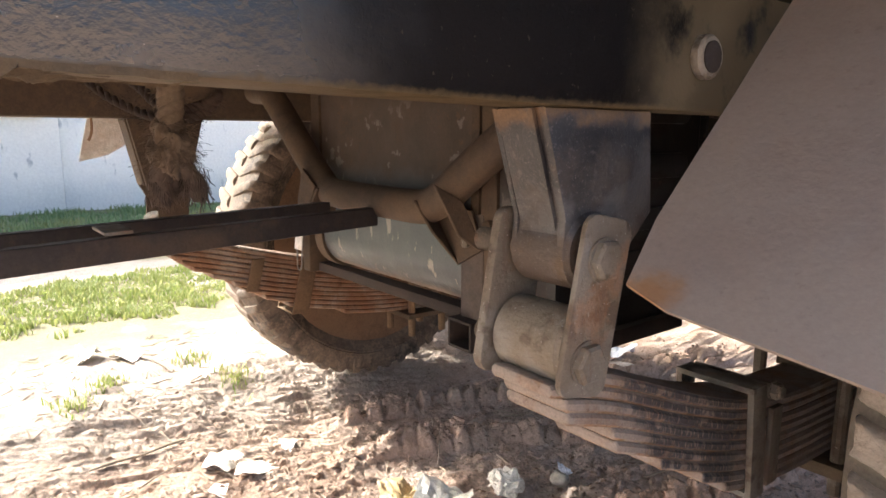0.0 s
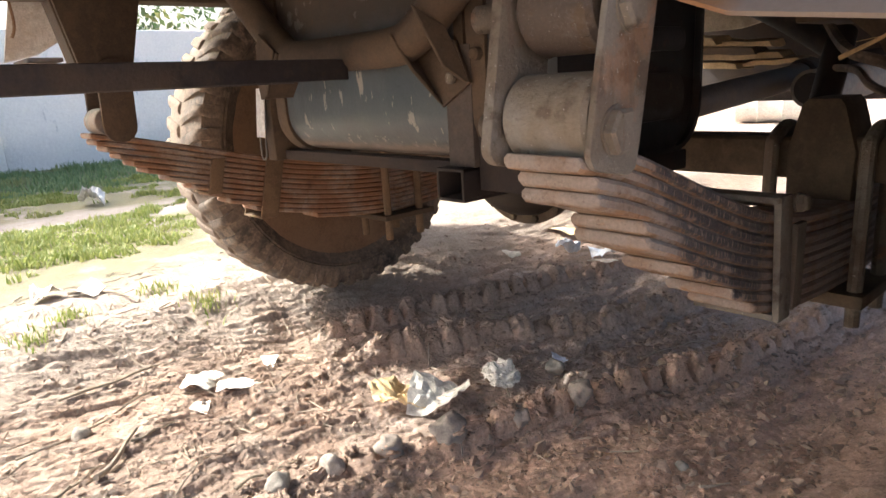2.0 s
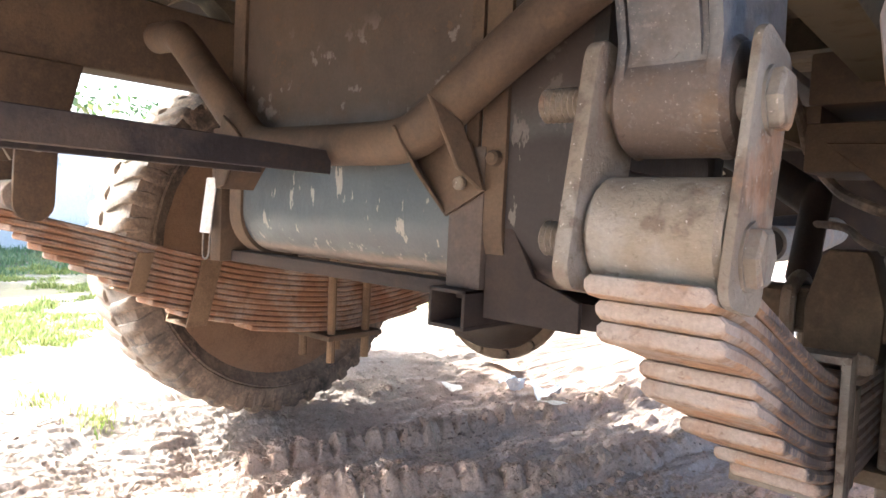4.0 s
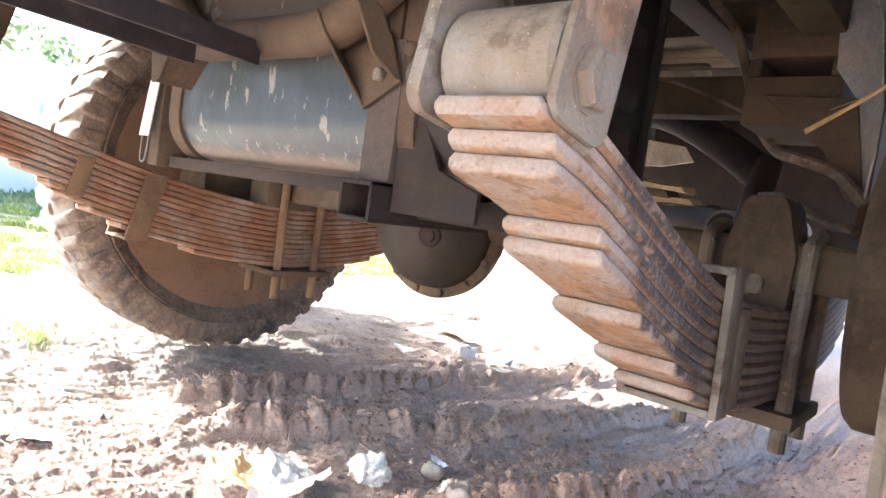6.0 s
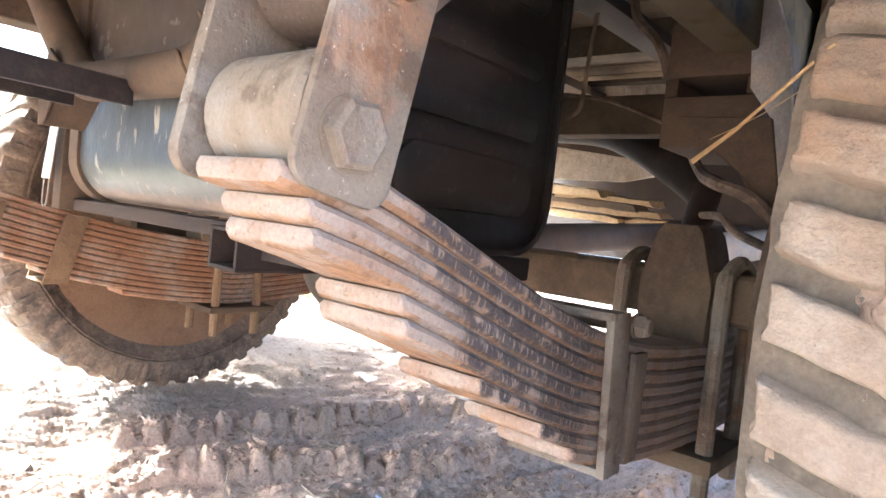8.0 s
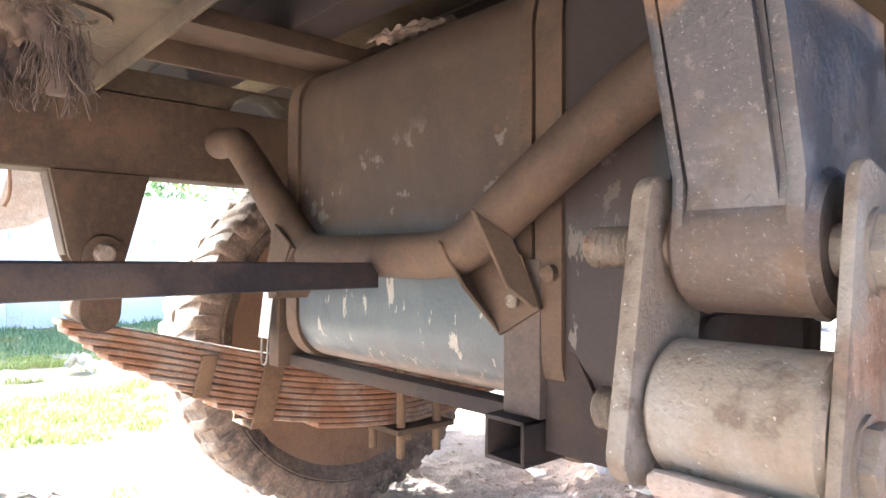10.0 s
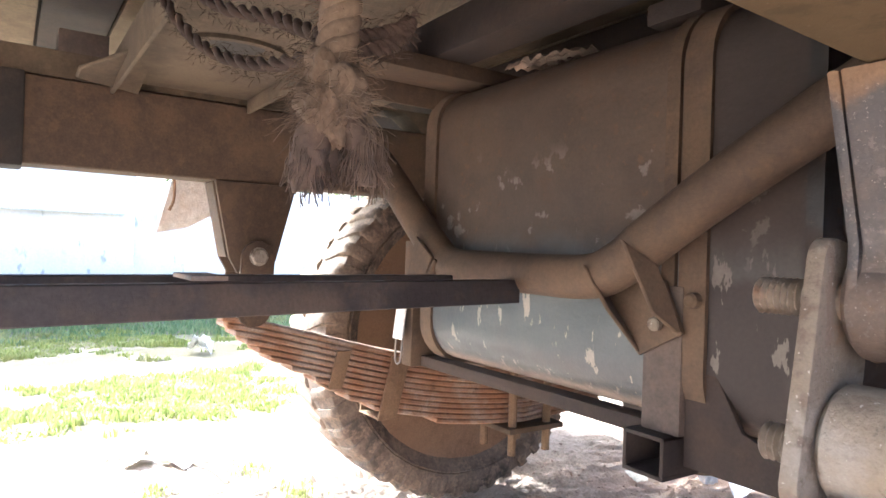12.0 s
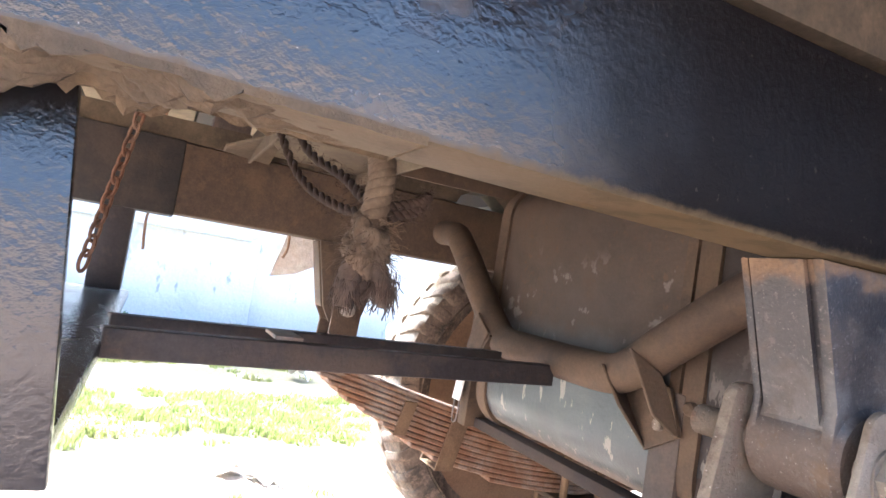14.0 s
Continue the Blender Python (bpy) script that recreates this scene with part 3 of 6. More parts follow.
def fbm(x, y, scale, octaves=5, seed=0, gain=0.5):
    """Layered value noise on numpy arrays, about -1 to 1."""
    total, amp, norm = np.zeros_like(x), 1.0, 0.0
    for o in range(octaves):
        u, v = x * scale * 2 ** o + 37.1 * o + seed * 11.3, y * scale * 2 ** o - 19.7 * o + seed * 5.7
        iu, iv = np.floor(u), np.floor(v)
        fu, fv = u - iu, v - iv
        fu, fv = fu * fu * (3 - 2 * fu), fv * fv * (3 - 2 * fv)

        def corner(a, b):
            h = np.sin(a * 127.1 + b * 311.7 + seed * 74.7) * 43758.5453
            return (h - np.floor(h)) * 2 - 1

        c = (corner(iu, iv) * (1 - fu) + corner(iu + 1, iv) * fu) * (1 - fv) + (corner(iu, iv + 1) * (1 - fu) + corner(iu + 1, iv + 1) * fu) * fv
        total += amp * c
        norm += amp
        amp *= gain
    return total / norm


def ease(v, lo, hi):
    t = np.clip((v - lo) / (hi - lo), 0, 1)
    return t * t * (3 - 2 * t)


# ---------------------------------------------------------------- ground
RIDGES = [
    [(-1.03, 0.30), (-1.00, 0.50), (-0.98, 0.65), (-0.95, 0.776), (-0.89, 0.88), (-0.852, 1.005), (-0.79, 1.12), (-0.76, 1.24), (-0.71, 1.38), (-0.63, 1.55), (-0.60, 1.85), (-0.55, 2.5)],
    [(-1.37, 0.72), (-1.385, 0.86), (-1.35, 1.02), (-1.295, 1.18), (-1.24, 1.31), (-1.13, 1.48), (-1.02, 1.66), (-0.93, 1.9), (-0.84, 2.4)],
    [(-1.62, 1.02), (-1.60, 1.10), (-1.56, 1.21), (-1.525, 1.37), (-1.48, 1.52), (-1.43, 1.71), (-1.36, 2.0), (-1.27, 2.4), (-1.2, 2.8)],
]


def chunks(x, y, scale, seed):
    """Broken lumps: a height of its own for each lump, how near its border is, and its tilt."""
    u, v = x * scale, y * scale
    iu, iv = np.floor(u), np.floor(v)
    f1, f2 = np.full_like(u, 9.0), np.full_like(u, 9.0)
    height, tilt = np.zeros_like(u), np.zeros_like(u)
    for a in (-1, 0, 1):
        for b in (-1, 0, 1):
            cu, cv = iu + a, iv + b
            h = np.sin(cu * 127.1 + cv * 311.7 + seed * 17.3) * 43758.5453
            h1 = h - np.floor(h)
            h = np.sin(cu * 269.5 + cv * 183.3 + seed * 9.1) * 43758.5453
            h2 = h - np.floor(h)
            du, dv = u - cu - h1, v - cv - h2
            d = np.hypot(du, dv)
            closer = d < f1
            f2 = np.where(closer, f1, np.minimum(f2, d))
            rnd_h = (h1 * 7.13 + h2 * 3.7) % 1.0
            height = np.where(closer, rnd_h, height)
            turn = 6.28 * ((h1 * 5.3 + h2 * 11.9) % 1.0)
            tilt = np.where(closer, du * np.cos(turn) + dv * np.sin(turn), tilt)
            f1 = np.minimum(f1, d)
    return height, f2 - f1, tilt


def line_distance(x, y, pts):
    """How far each place lies from a line, and how far along it."""
    best, along, run = np.full_like(x, 9.0), np.zeros_like(x), 0.0
    for (ax, ay), (bx, by) in zip(pts, pts[1:]):
        dx, dy = bx - ax, by - ay
        l = math.hypot(dx, dy)
        t = np.clip(((x - ax) * dx + (y - ay) * dy) / (l * l), 0, 1)
        d = np.hypot(x - ax - t * dx, y - ay - t * dy)
        along = np.where(d < best, run + t * l, along)
        best = np.minimum(best, d)
        run += l
    return best, along


def ground_height(x, y):
    z = 0.105 * (1 - ease(x, -2.05, -1.62)) + 0.075 * ease(x, -0.42, -0.12)
    near = np.exp(-(np.maximum(np.abs(x + 1.0) - 1.6, 0) ** 2 + np.maximum(np.abs(y - 1.3) - 1.6, 0) ** 2) / 0.8)
    z = z + 0.014 * near * fbm(x, y, 2.4, 3, 1) + 0.03 * (1 - near) * fbm(x, y, 0.35, 4, 2)
    churn = ease(y + 0.6 * x + 0.25 * fbm(x, y, 2.5, 2, 44), 0.12, 0.42)
    track = ease(x, -1.85, -1.6) * (1 - ease(x, -0.35, -0.15)) * near * churn
    track = track * (1 - 0.35 * ease(x - 0.30 * y, -1.08, -0.98))
    wx, wy = 0.020 * fbm(x, y, 14, 3, 40), 0.020 * fbm(x, y, 14, 3, 41)
    # pressed mud between the ridges: low smears along the ruts, with a few torn patches
    across_rut, along_rut_way = x - 0.30 * y, y + 0.30 * x
    smear = fbm(across_rut * 2.6, along_rut_way * 0.6, 9.0, 4, 16, 0.55)
    z = z + track * (0.007 * smear + 0.006 * ease(smear, 0.10, 0.12) + 0.005 * ease(smear, -0.16, -0.14))
    shreds = fbm(across_rut * 1.7 + wx, along_rut_way * 0.75 + wy, 22.0, 5, 17, 0.62)
    z = z + track * (sum(0.0024 * ease(shreds, t, t + 0.022) for t in (-0.16, -0.02, 0.09, 0.20)) - 0.004 * shreds + 0.0022 * fbm(x, y, 70.0, 3, 15, 0.65))
    torn = ease(fbm(x, y, 3.4, 3, 14), 0.02, 0.20) + 0.9 * ease(x, -1.12, -1.0) * (1 - ease(x, -0.86, -0.76)) * ease(y, 1.18, 1.32) * (1 - ease(y, 1.75, 1.95))
    torn = np.minimum(torn, 1.0)
    h, border, tilt = chunks(x + wx, (y + wy) * 0.8, 17.0, 3)
    z = z + track * torn * ease(border, 0.02, 0.22) * (0.010 * h + 0.016 * tilt * h)
    h, border, tilt = chunks(x * 1.1 + wy, y - wx, 46.0, 5)
    z = z + track * (0.2 + 0.8 * torn) * ease(border, 0.02, 0.2) * (0.004 * h * h + 0.007 * tilt * h)
    # ridges squeezed up between the lugs of a tyre: a row of rounded teeth
    for i, r in enumerate(RIDGES):
        wx, wy = 0.022 * fbm(x, y, 7, 2, 8 + i), 0.022 * fbm(x, y, 7, 2, 19 + i)
        d, a = line_distance(x + wx, y + wy, r)
        beat = a / (0.064, 0.056, 0.060)[i] + 0.5 * fbm(a, a * 0 + i * 9.1, 3.0, 2, 35)
        tooth = np.floor(beat)
        lot = np.sin(tooth * 78.233 + i * 12.9) * 43758.5453
        lot = lot - np.floor(lot)
        turn = np.sin(tooth * 39.425 + i * 7.7) * 24634.6345
        turn = turn - np.floor(turn)
        part_of = beat - tooth
        shape = ease(part_of, 0.0, 0.28) * (1 - ease(part_of, 0.72, 1.0))
        keep = ease(fbm(a, a * 0 + i * 3.7, 2.2, 2, 33), -0.6, -0.1)
        wide = (0.026, 0.031, 0.023)[i] + 0.012 * lot
        if i == 0:
            keep = keep * (0.30 + 0.70 * ease(y, 0.88, 1.02))
        across = np.sqrt(np.clip(1 - ((d + 0.012 * (turn - 0.5)) / wide) ** 2, 0, 1))
        gap = (0.20, 0.62, 0.15)[i]
        flank = np.exp(-(d / 0.065) ** 2)
        crumble = 0.006 * fbm(x, y, 38.0, 3, 70 + i, 0.6) + 0.003 * fbm(x, y, 110.0, 2, 75 + i)
        z = z + near * keep * (0.010 * flank + across * ((0.036 + 0.022 * lot) * (gap + (1 - gap) * shape) + crumble))
        z = z - 0.016 * np.exp(-((d - 0.115) / 0.05) ** 2) * near * (0.5 + 0.5 * keep)
    for px, py in ((-1.24, 1.56), (-1.42, 1.44), (-0.95, 1.40)):
        z = z - 0.010 * np.exp(-((x - px) ** 2 + (y - py) ** 2) / 0.02)
    # dry crust in the sun: thin plates with torn lips, in steps, and shallow scratches
    dry = near * (1 - track) * ease(x, -2.6, -2.2)
    wx, wy = 0.020 * fbm(x, y, 14, 3, 40), 0.020 * fbm(x, y, 14, 3, 41)
    flakes = fbm((x - 0.25 * y) * 1.9 + wx, (y + 0.25 * x) * 0.6 + wy, 9.0, 6, 12, 0.6)
    step = sum(h * ease(flakes, t, t + 0.012) for t, h in ((-0.20, 0.005), (-0.05, 0.007), (0.08, 0.008), (0.20, 0.007)))
    z = z + dry * (step - 0.022 * flakes + 0.0012 * fbm(x, y, 60.0, 3, 13))
    shards = fbm((x - 0.25 * y) * 2.4, (y + 0.25 * x) * 0.5, 30.0, 3, 93, 0.6)
    z = z + dry * 0.006 * ease(shards, 0.18, 0.21) * ease(fbm(x, y, 3.0, 2, 94), -0.2, 0.2)
    return z


def ground_z(x, y):
    return float(ground_height(np.array([float(x)]), np.array([float(y)]))[0])


def make_ground():
    def line(lo, hi, step, far):
        mid = list(np.arange(lo, hi, step))
        out, d, v = [], step, mid[-1]
        while v < far:
            d *= 1.07 if d < 0.05 else 1.2
            v += d
            out.append(v)
        back, d, v = [], step, lo
        while v > -far:
            d *= 1.07 if d < 0.05 else 1.2
            v -= d
            back.append(v)
        return np.array(back[::-1] + mid + out)

    xs, ys = line(-1.95, -0.35, 0.0034, 400), line(0.3, 1.9, 0.0034, 400)
    gx, gy = np.meshgrid(xs, ys)
    gz = ground_height(gx, gy)
    nx, ny = len(xs), len(ys)
    verts = np.stack([gx.ravel(), gy.ravel(), gz.ravel()], 1)
    idx = np.arange(nx * ny).reshape(ny, nx)
    quads = np.stack([idx[:-1, :-1], idx[:-1, 1:], idx[1:, 1:], idx[1:, :-1]], -1).reshape(-1, 4)
    me = bpy.data.meshes.new("ground")
    me.from_pydata(verts.tolist(), [], quads.tolist())
    me.materials.append(MUD)
    me.shade_smooth()
    return tagged(new("ground", me), "churned pinkish brown mud with tyre ruts and dry pale sand", "ground", kind="structure")


make_ground()

# ---------------------------------------------------------------- truck
AXLE_Y, AXLE_Z = 1.25, 0.585
truck = thing("truck", "dusty old lorry with leaf springs and muddy tyres on mud", "truck", (-0.895, AXLE_Y, 0.1))

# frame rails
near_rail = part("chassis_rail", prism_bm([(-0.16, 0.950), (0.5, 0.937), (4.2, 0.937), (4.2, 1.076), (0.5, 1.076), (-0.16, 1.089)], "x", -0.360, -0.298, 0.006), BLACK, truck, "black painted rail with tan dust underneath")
far_rail = part("chassis_rail", box_bm((-1.5773, -0.18, 0.9467), (-1.4987, 4.2, 1.1007), 0.006, 3), FRAME_BROWN, truck, "rail caked in brown dust")
part("rail_sleeve", box_bm((-1.5816, -0.17, 0.9414), (-1.4945, 0.1141, 1.105), 0.005), HOSE, far_rail, "black painted rail end")
ring = part("bush_ring", rod_bm((-0.30, 0.745, 0.995), (-0.286, 0.745, 0.995), 0.024, 24, 0.003), SHACKLE, near_rail, "dusty steel bush in the rail")
# dark disc in place of the shaded hole through the ring
part("bush_core", rod_bm((-0.287, 0.745, 0.995), (-0.2845, 0.745, 0.995), 0.017, 20), FRAME_DARK, ring, "dark disc standing in for the shaded hole of the bush")

# rear drop frame: two posts, a beam between them, two long bars
part("rear_post", prism_bm([(-0.20, 0.745), (0.060, 0.745), (0.040, 0.9455), (-0.20, 0.9490)], "x", -0.378, -0.366, 0.003), BLACK_PLAIN, truck, "black painted drop plate")
part("rear_post", box_bm((-1.5731, -0.0272, 0.7694), (-1.503, 0.0397, 0.9462), 0.004), BAR, truck, "black square post")
part("rear_beam", box_bm((-1.5837, -0.10, 0.748), (-0.379, 0.056, 0.7685), 0.004), BLACK_PLAIN, truck, "black flat cross beam")


def angle_bar(p, q, height, width):
    """An L-section bar from p to q: upright leaf with a foot."""
    p, q = Vector(p), Vector(q)
    d = (q - p)
    side = Vector((d.y, -d.x, 0)).normalized()
    bm = bmesh.new()
    sec = [(0, 0), (width, 0), (width, -0.006), (0.006, -0.006), (0.006, -height), (0, -height)]
    a = [bm.verts.new(p + side * -u + Vector((0, 0, v))) for u, v in sec]
    b = [bm.verts.new(q + side * -u + Vector((0, 0, v))) for u, v in sec]
    bm.faces.new(a)
    bm.faces.new(b[::-1])
    for i in range(6):
        j = (i + 1) % 6
        bm.faces.new((a[i], b[i], b[j], a[j]))
    bmesh.ops.recalc_face_normals(bm, faces=bm.faces[:])
    bmesh.ops.bevel(bm, geom=bm.edges[:], offset=0.0012, segments=1, affect="EDGES")
    return bm


part("tie_bar", angle_bar((-0.742, 0.055, 0.783), (-0.868, 0.690, 0.785), 0.032, 0.022), BAR, truck, "dark angle steel bar")
part("tie_bar", angle_bar((-0.862, 0.055, 0.785), (-1.000, 0.668, 0.785), 0.032, 0.022), BAR, truck, "dark angle steel bar")
part("spacer_plate", prism_bm([(-0.782, 0.235), (-0.86, 0.235), (-0.868, 0.270), (-0.790, 0.270)], "z", 0.7855, 0.790, 0.001), GREY_PIPE, truck, "pale spacer between the bars")

# bent tube cross member with its brackets
TUBE_Y = 0.705
tube = part("cross_tube", sweep_bm([(-0.375, TUBE_Y, 1.005), (-0.47, TUBE_Y, 0.957), (-0.57, TUBE_Y, 0.900), (-0.655, TUBE_Y, 0.846), (-0.70, TUBE_Y, 0.815), (-0.75, TUBE_Y, 0.796), (-0.85, TUBE_Y, 0.794),
                            (-0.98, TUBE_Y, 0.796), (-1.06, TUBE_Y, 0.800), (-1.105, TUBE_Y, 0.822), (-1.18, TUBE_Y, 0.880), (-1.25, TUBE_Y, 0.938), (-1.31, TUBE_Y, 0.985), (-1.345, TUBE_Y, 1.005), (-1.42, TUBE_Y, 1.012)],
                           0.0285, 20, 5), FRAME_BROWN, truck, "bent steel tube brown with dust")


def wedge_plate(points, thick):
    """A flat plate through four places, thick to its back."""
    p = [Vector(v) for v in points]
    n = (p[1] - p[0]).cross(p[2] - p[0]).normalized() * thick
    bm = bmesh.new()
    a = [bm.verts.new(v) for v in p]
    b = [bm.verts.new(v - n) for v in p]
    bm.faces.new(a)
    bm.faces.new(b[::-1])
    for i in range(len(p)):
        j = (i + 1) % len(p)
        bm.faces.new((a[i], b[i], b[j], a[j]))
    bmesh.ops.recalc_face_normals(bm, faces=bm.faces[:])
    bmesh.ops.bevel(bm, geom=bm.edges[:], offset=min(0.0015, thick * 0.3), segments=1, affect="EDGES")
    return bm


bracket = part("tube_bracket", join_bm(
    wedge_plate([(-0.768, 0.728, 0.794), (-0.707, 0.728, 0.800), (-0.660, 0.728, 0.795), (-0.634, 0.728, 0.737), (-0.693, 0.728, 0.705)], -0.005),
    wedge_plate([(-0.731, 0.667, 0.809), (-0.768, 0.7275, 0.796), (-0.6935, 0.7275, 0.706), (-0.713, 0.690, 0.757)], 0.004),
    wedge_plate([(-0.661, 0.655, 0.841), (-0.644, 0.690, 0.761), (-0.636, 0.722, 0.738), (-0.6335, 0.7275, 0.738), (-0.641, 0.715, 0.779), (-0.647, 0.700, 0.813)], 0.005)),
    FRAME_BROWN, tube, "folded plate bracket")
part("bolt", rod_bm((-0.667, 0.728, 0.745), (-0.667, 0.718, 0.745), 0.0085, 12, 0.002), SHACKLE, bracket)
part("tube_bracket", join_bm(
    wedge_plate([(-1.070, 0.672, 0.812), (-1.115, 0.668, 0.845), (-1.135, 0.665, 0.780), (-1.120, 0.662, 0.728), (-1.095, 0.662, 0.735)], 0.006),
    wedge_plate([(-1.060, 0.672, 0.806), (-1.11, 0.664, 0.728), (-1.11, 0.725, 0.728), (-1.060, 0.735, 0.800)], 0.006)),
    FRAME_BROWN, tube, "folded plate bracket")

# fuel tank across the frame
TANK_LO, TANK_HI = (0.744, 0.622), (1.095, 1.118)


def tank_shell():
    outline = rounded_outline(TANK_LO, TANK_HI, 0.075, 8)
    cy, cz = (TANK_LO[0] + TANK_HI[0]) / 2, (TANK_LO[1] + TANK_HI[1]) / 2
    bm = bmesh.new()
    rings = []
    stations = [(-1.232, 0.90), (-1.226, 0.96), (-1.212, 0.99), (-1.20, 1.0)] + [(-1.20 + 0.68 * k / 14, 1.0) for k in range(1, 15)] + [(-0.514, 1.012), (-0.502, 1.012), (-0.500, 0.985), (-0.503, 0.93)]
    for x, k in stations:
        rings.append([bm.verts.new((x, cy + (y - cy) * k, cz + (z - cz) * k)) for y, z in outline])
    n = len(outline)
    for a, b in zip(rings, rings[1:]):
        for i in range(n):
            bm.faces.new((a[i], a[(i + 1) % n], b[(i + 1) % n], b[i]))
    bm.faces.new(rings[0])
    bm.faces.new(rings[-1])
    bmesh.ops.recalc_face_normals(bm, faces=bm.faces[:])
    for v in bm.verts:
        if -1.19 < v.co.x < -0.53:
            v.co.y += 0.004 * noise.noise(v.co * 6)
    return bm


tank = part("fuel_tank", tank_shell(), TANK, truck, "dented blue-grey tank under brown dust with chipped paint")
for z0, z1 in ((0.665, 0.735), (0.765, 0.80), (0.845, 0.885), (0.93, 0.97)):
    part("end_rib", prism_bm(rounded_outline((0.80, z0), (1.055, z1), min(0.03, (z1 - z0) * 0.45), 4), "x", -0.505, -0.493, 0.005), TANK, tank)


def strap(x, w, t):
    outer, inner = rounded_outline((TANK_LO[0] - t, TANK_LO[1] - t), (TANK_HI[0] + t, TANK_HI[1] + t), 0.078, 8), rounded_outline(TANK_LO, TANK_HI, 0.075, 8)
    bm = bmesh.new()
    rings = [[bm.verts.new((xx, *p)) for p in o] for xx, o in ((x, inner), (x, outer), (x + w, outer), (x + w, inner))]
    n = len(outer)
    for a, b in zip(rings, rings[1:]):
        for i in range(n):
            bm.faces.new((a[i], a[(i + 1) % n], b[(i + 1) % n], b[i]))
    bmesh.ops.recalc_face_normals(bm, faces=bm.faces[:])
    return bm


rim = strap(-0.506, 0.016, 0.007)
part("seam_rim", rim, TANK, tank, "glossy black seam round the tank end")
for x, w in ((-1.205, 0.035), (-0.672, 0.018), (-0.648, 0.035)):
    part("tank_strap", strap(x, w, 0.006), FRAME_BROWN, tank, "dusty steel strap")
cradle = part("tank_cradle", box_bm((-1.27, 0.765, 0.600), (-0.60, 0.80, 0.6205), 0.003), FRAME_DARK, truck, "rusty angle under the tank")
part("upright", box_bm((-1.275, 0.742, 0.600), (-1.240, 0.80, 0.84), 0.003), FRAME_BROWN, cradle)
part("cross_angle", box_bm((-0.66, 0.80, 0.580), (-0.505, 1.09, 0.612), 0.004), FRAME_DARK, cradle)
part("gusset", prism_bm([(-0.6395, 0.585), (-0.6395, 0.785), (-0.618, 0.785), (-0.604, 0.70), (-0.57, 0.640), (-0.51, 0.618), (-0.51, 0.585)], "y", 0.745, 0.753, 0.0015), FRAME_DARK, cradle)
drop = part("drop_channel", box_bm((-0.694, 0.736, 0.618), (-0.640, 0.80, 0.790), 0.004), FRAME_DROP, truck, "brown-grey steel channel")
part("square_tube", join_bm(box_bm((-0.704, 0.718, 0.574), (-0.699, 0.95, 0.618), 0.001), box_bm((-0.651, 0.718, 0.574), (-0.646, 0.95, 0.618), 0.001),
                            box_bm((-0.704, 0.718, 0.569), (-0.646, 0.95, 0.574), 0.001), box_bm((-0.704, 0.718, 0.613), (-0.646, 0.95, 0.618), 0.001)), FRAME_DARK, drop, "open square tube")
part("bolt", rod_bm((-0.625, 0.725, 0.775), (-0.625, 0.746, 0.775), 0.009, 12, 0.003), FRAME_BROWN, drop)

# ---------------------------------------------------------------- leaf springs


def curve_of(points):
    ys, zs = [p[0] for p in points], [p[1] for p in points]
    co = np.polyfit(ys, zs, 4)
    return lambda y: float(np.polyval(co, y if y <= AXLE_Y else 2 * AXLE_Y - y))


NEAR_TOP = curve_of([(0.50, 0.692), (0.545, 0.684), (0.626, 0.660), (0.669, 0.642), (0.763, 0.606), (0.91, 0.560), (1.08, 0.532), (1.25, 0.522)])
FAR_TOP = curve_of([(0.46, 0.680), (0.52, 0.668), (0.578, 0.656), (0.707, 0.622), (0.82, 0.593), (1.0, 0.560), (1.15, 0.541), (1.25, 0.536)])


def leaf_bm(top, k, y0, y1, x0, x1, thick, wear=0.0006):
    """One leaf of a spring, the k-th from the top, with rounded edges and ends."""
    bm = bmesh.new()
    c = thick * 0.27
    n = 36
    rings = []
    inner = [y0 + c + (y1 - y0 - 2 * c) * i / n for i in range(n + 1)]
    for y, shrink in [(y0, 0.8 * c), (y0 + c * 0.3, c * 0.3)] + [(v, 0.0) for v in inner] + [(y1 - c * 0.3, c * 0.3), (y1, 0.8 * c)]:
        zt = top(y) - k * thick * 1.02 - shrink
        zb = top(y) - k * thick * 1.02 - thick * 0.985 + shrink
        c = min(thick * 0.27, (zt - zb) * 0.42)
        xa, xb = x0 + shrink, x1 - shrink
        sec = [(xa, zb + c), (xa, zt - c), (xa + c, zt), (xb - c, zt), (xb, zt - c), (xb, zb + c), (xb - c, zb), (xa + c, zb)]
        rings.append([bm.verts.new((px, y, pz)) for px, pz in sec])
    for a, b in zip(rings, rings[1:]):
        for i in range(8):
            bm.faces.new((a[i], a[(i + 1) % 8], b[(i + 1) % 8], b[i]))
    bm.faces.new(rings[0])
    bm.faces.new(rings[-1])
    bmesh.ops.recalc_face_normals(bm, faces=bm.faces[:])
    return roughen(bm, wear, 60, wear * 0.5)


def clip_frame(x0, x1, y, w, z0, z1, t, lean=0.0):
    """A flat strap folded round a spring, open at the back of nothing: four bars."""
    bm = join_bm(box_bm((x1, y, z0 - t), (x1 + t, y + w, z1 + t), 0.0015), box_bm((x0 - t, y, z0 - t), (x0, y + w, z1 + t), 0.0015),
                 box_bm((x0 - 0.001, y + 0.0006, z0 - t + 0.0006), (x1 + 0.001, y + w - 0.0006, z0), 0.0015), box_bm((x0 - 0.001, y + 0.0006, z1), (x1 + 0.001, y + w - 0.0006, z1 + t - 0.0006), 0.0015))
    for v in bm.verts:
        v.co.y += lean * (v.co.z - z0)
    return bm


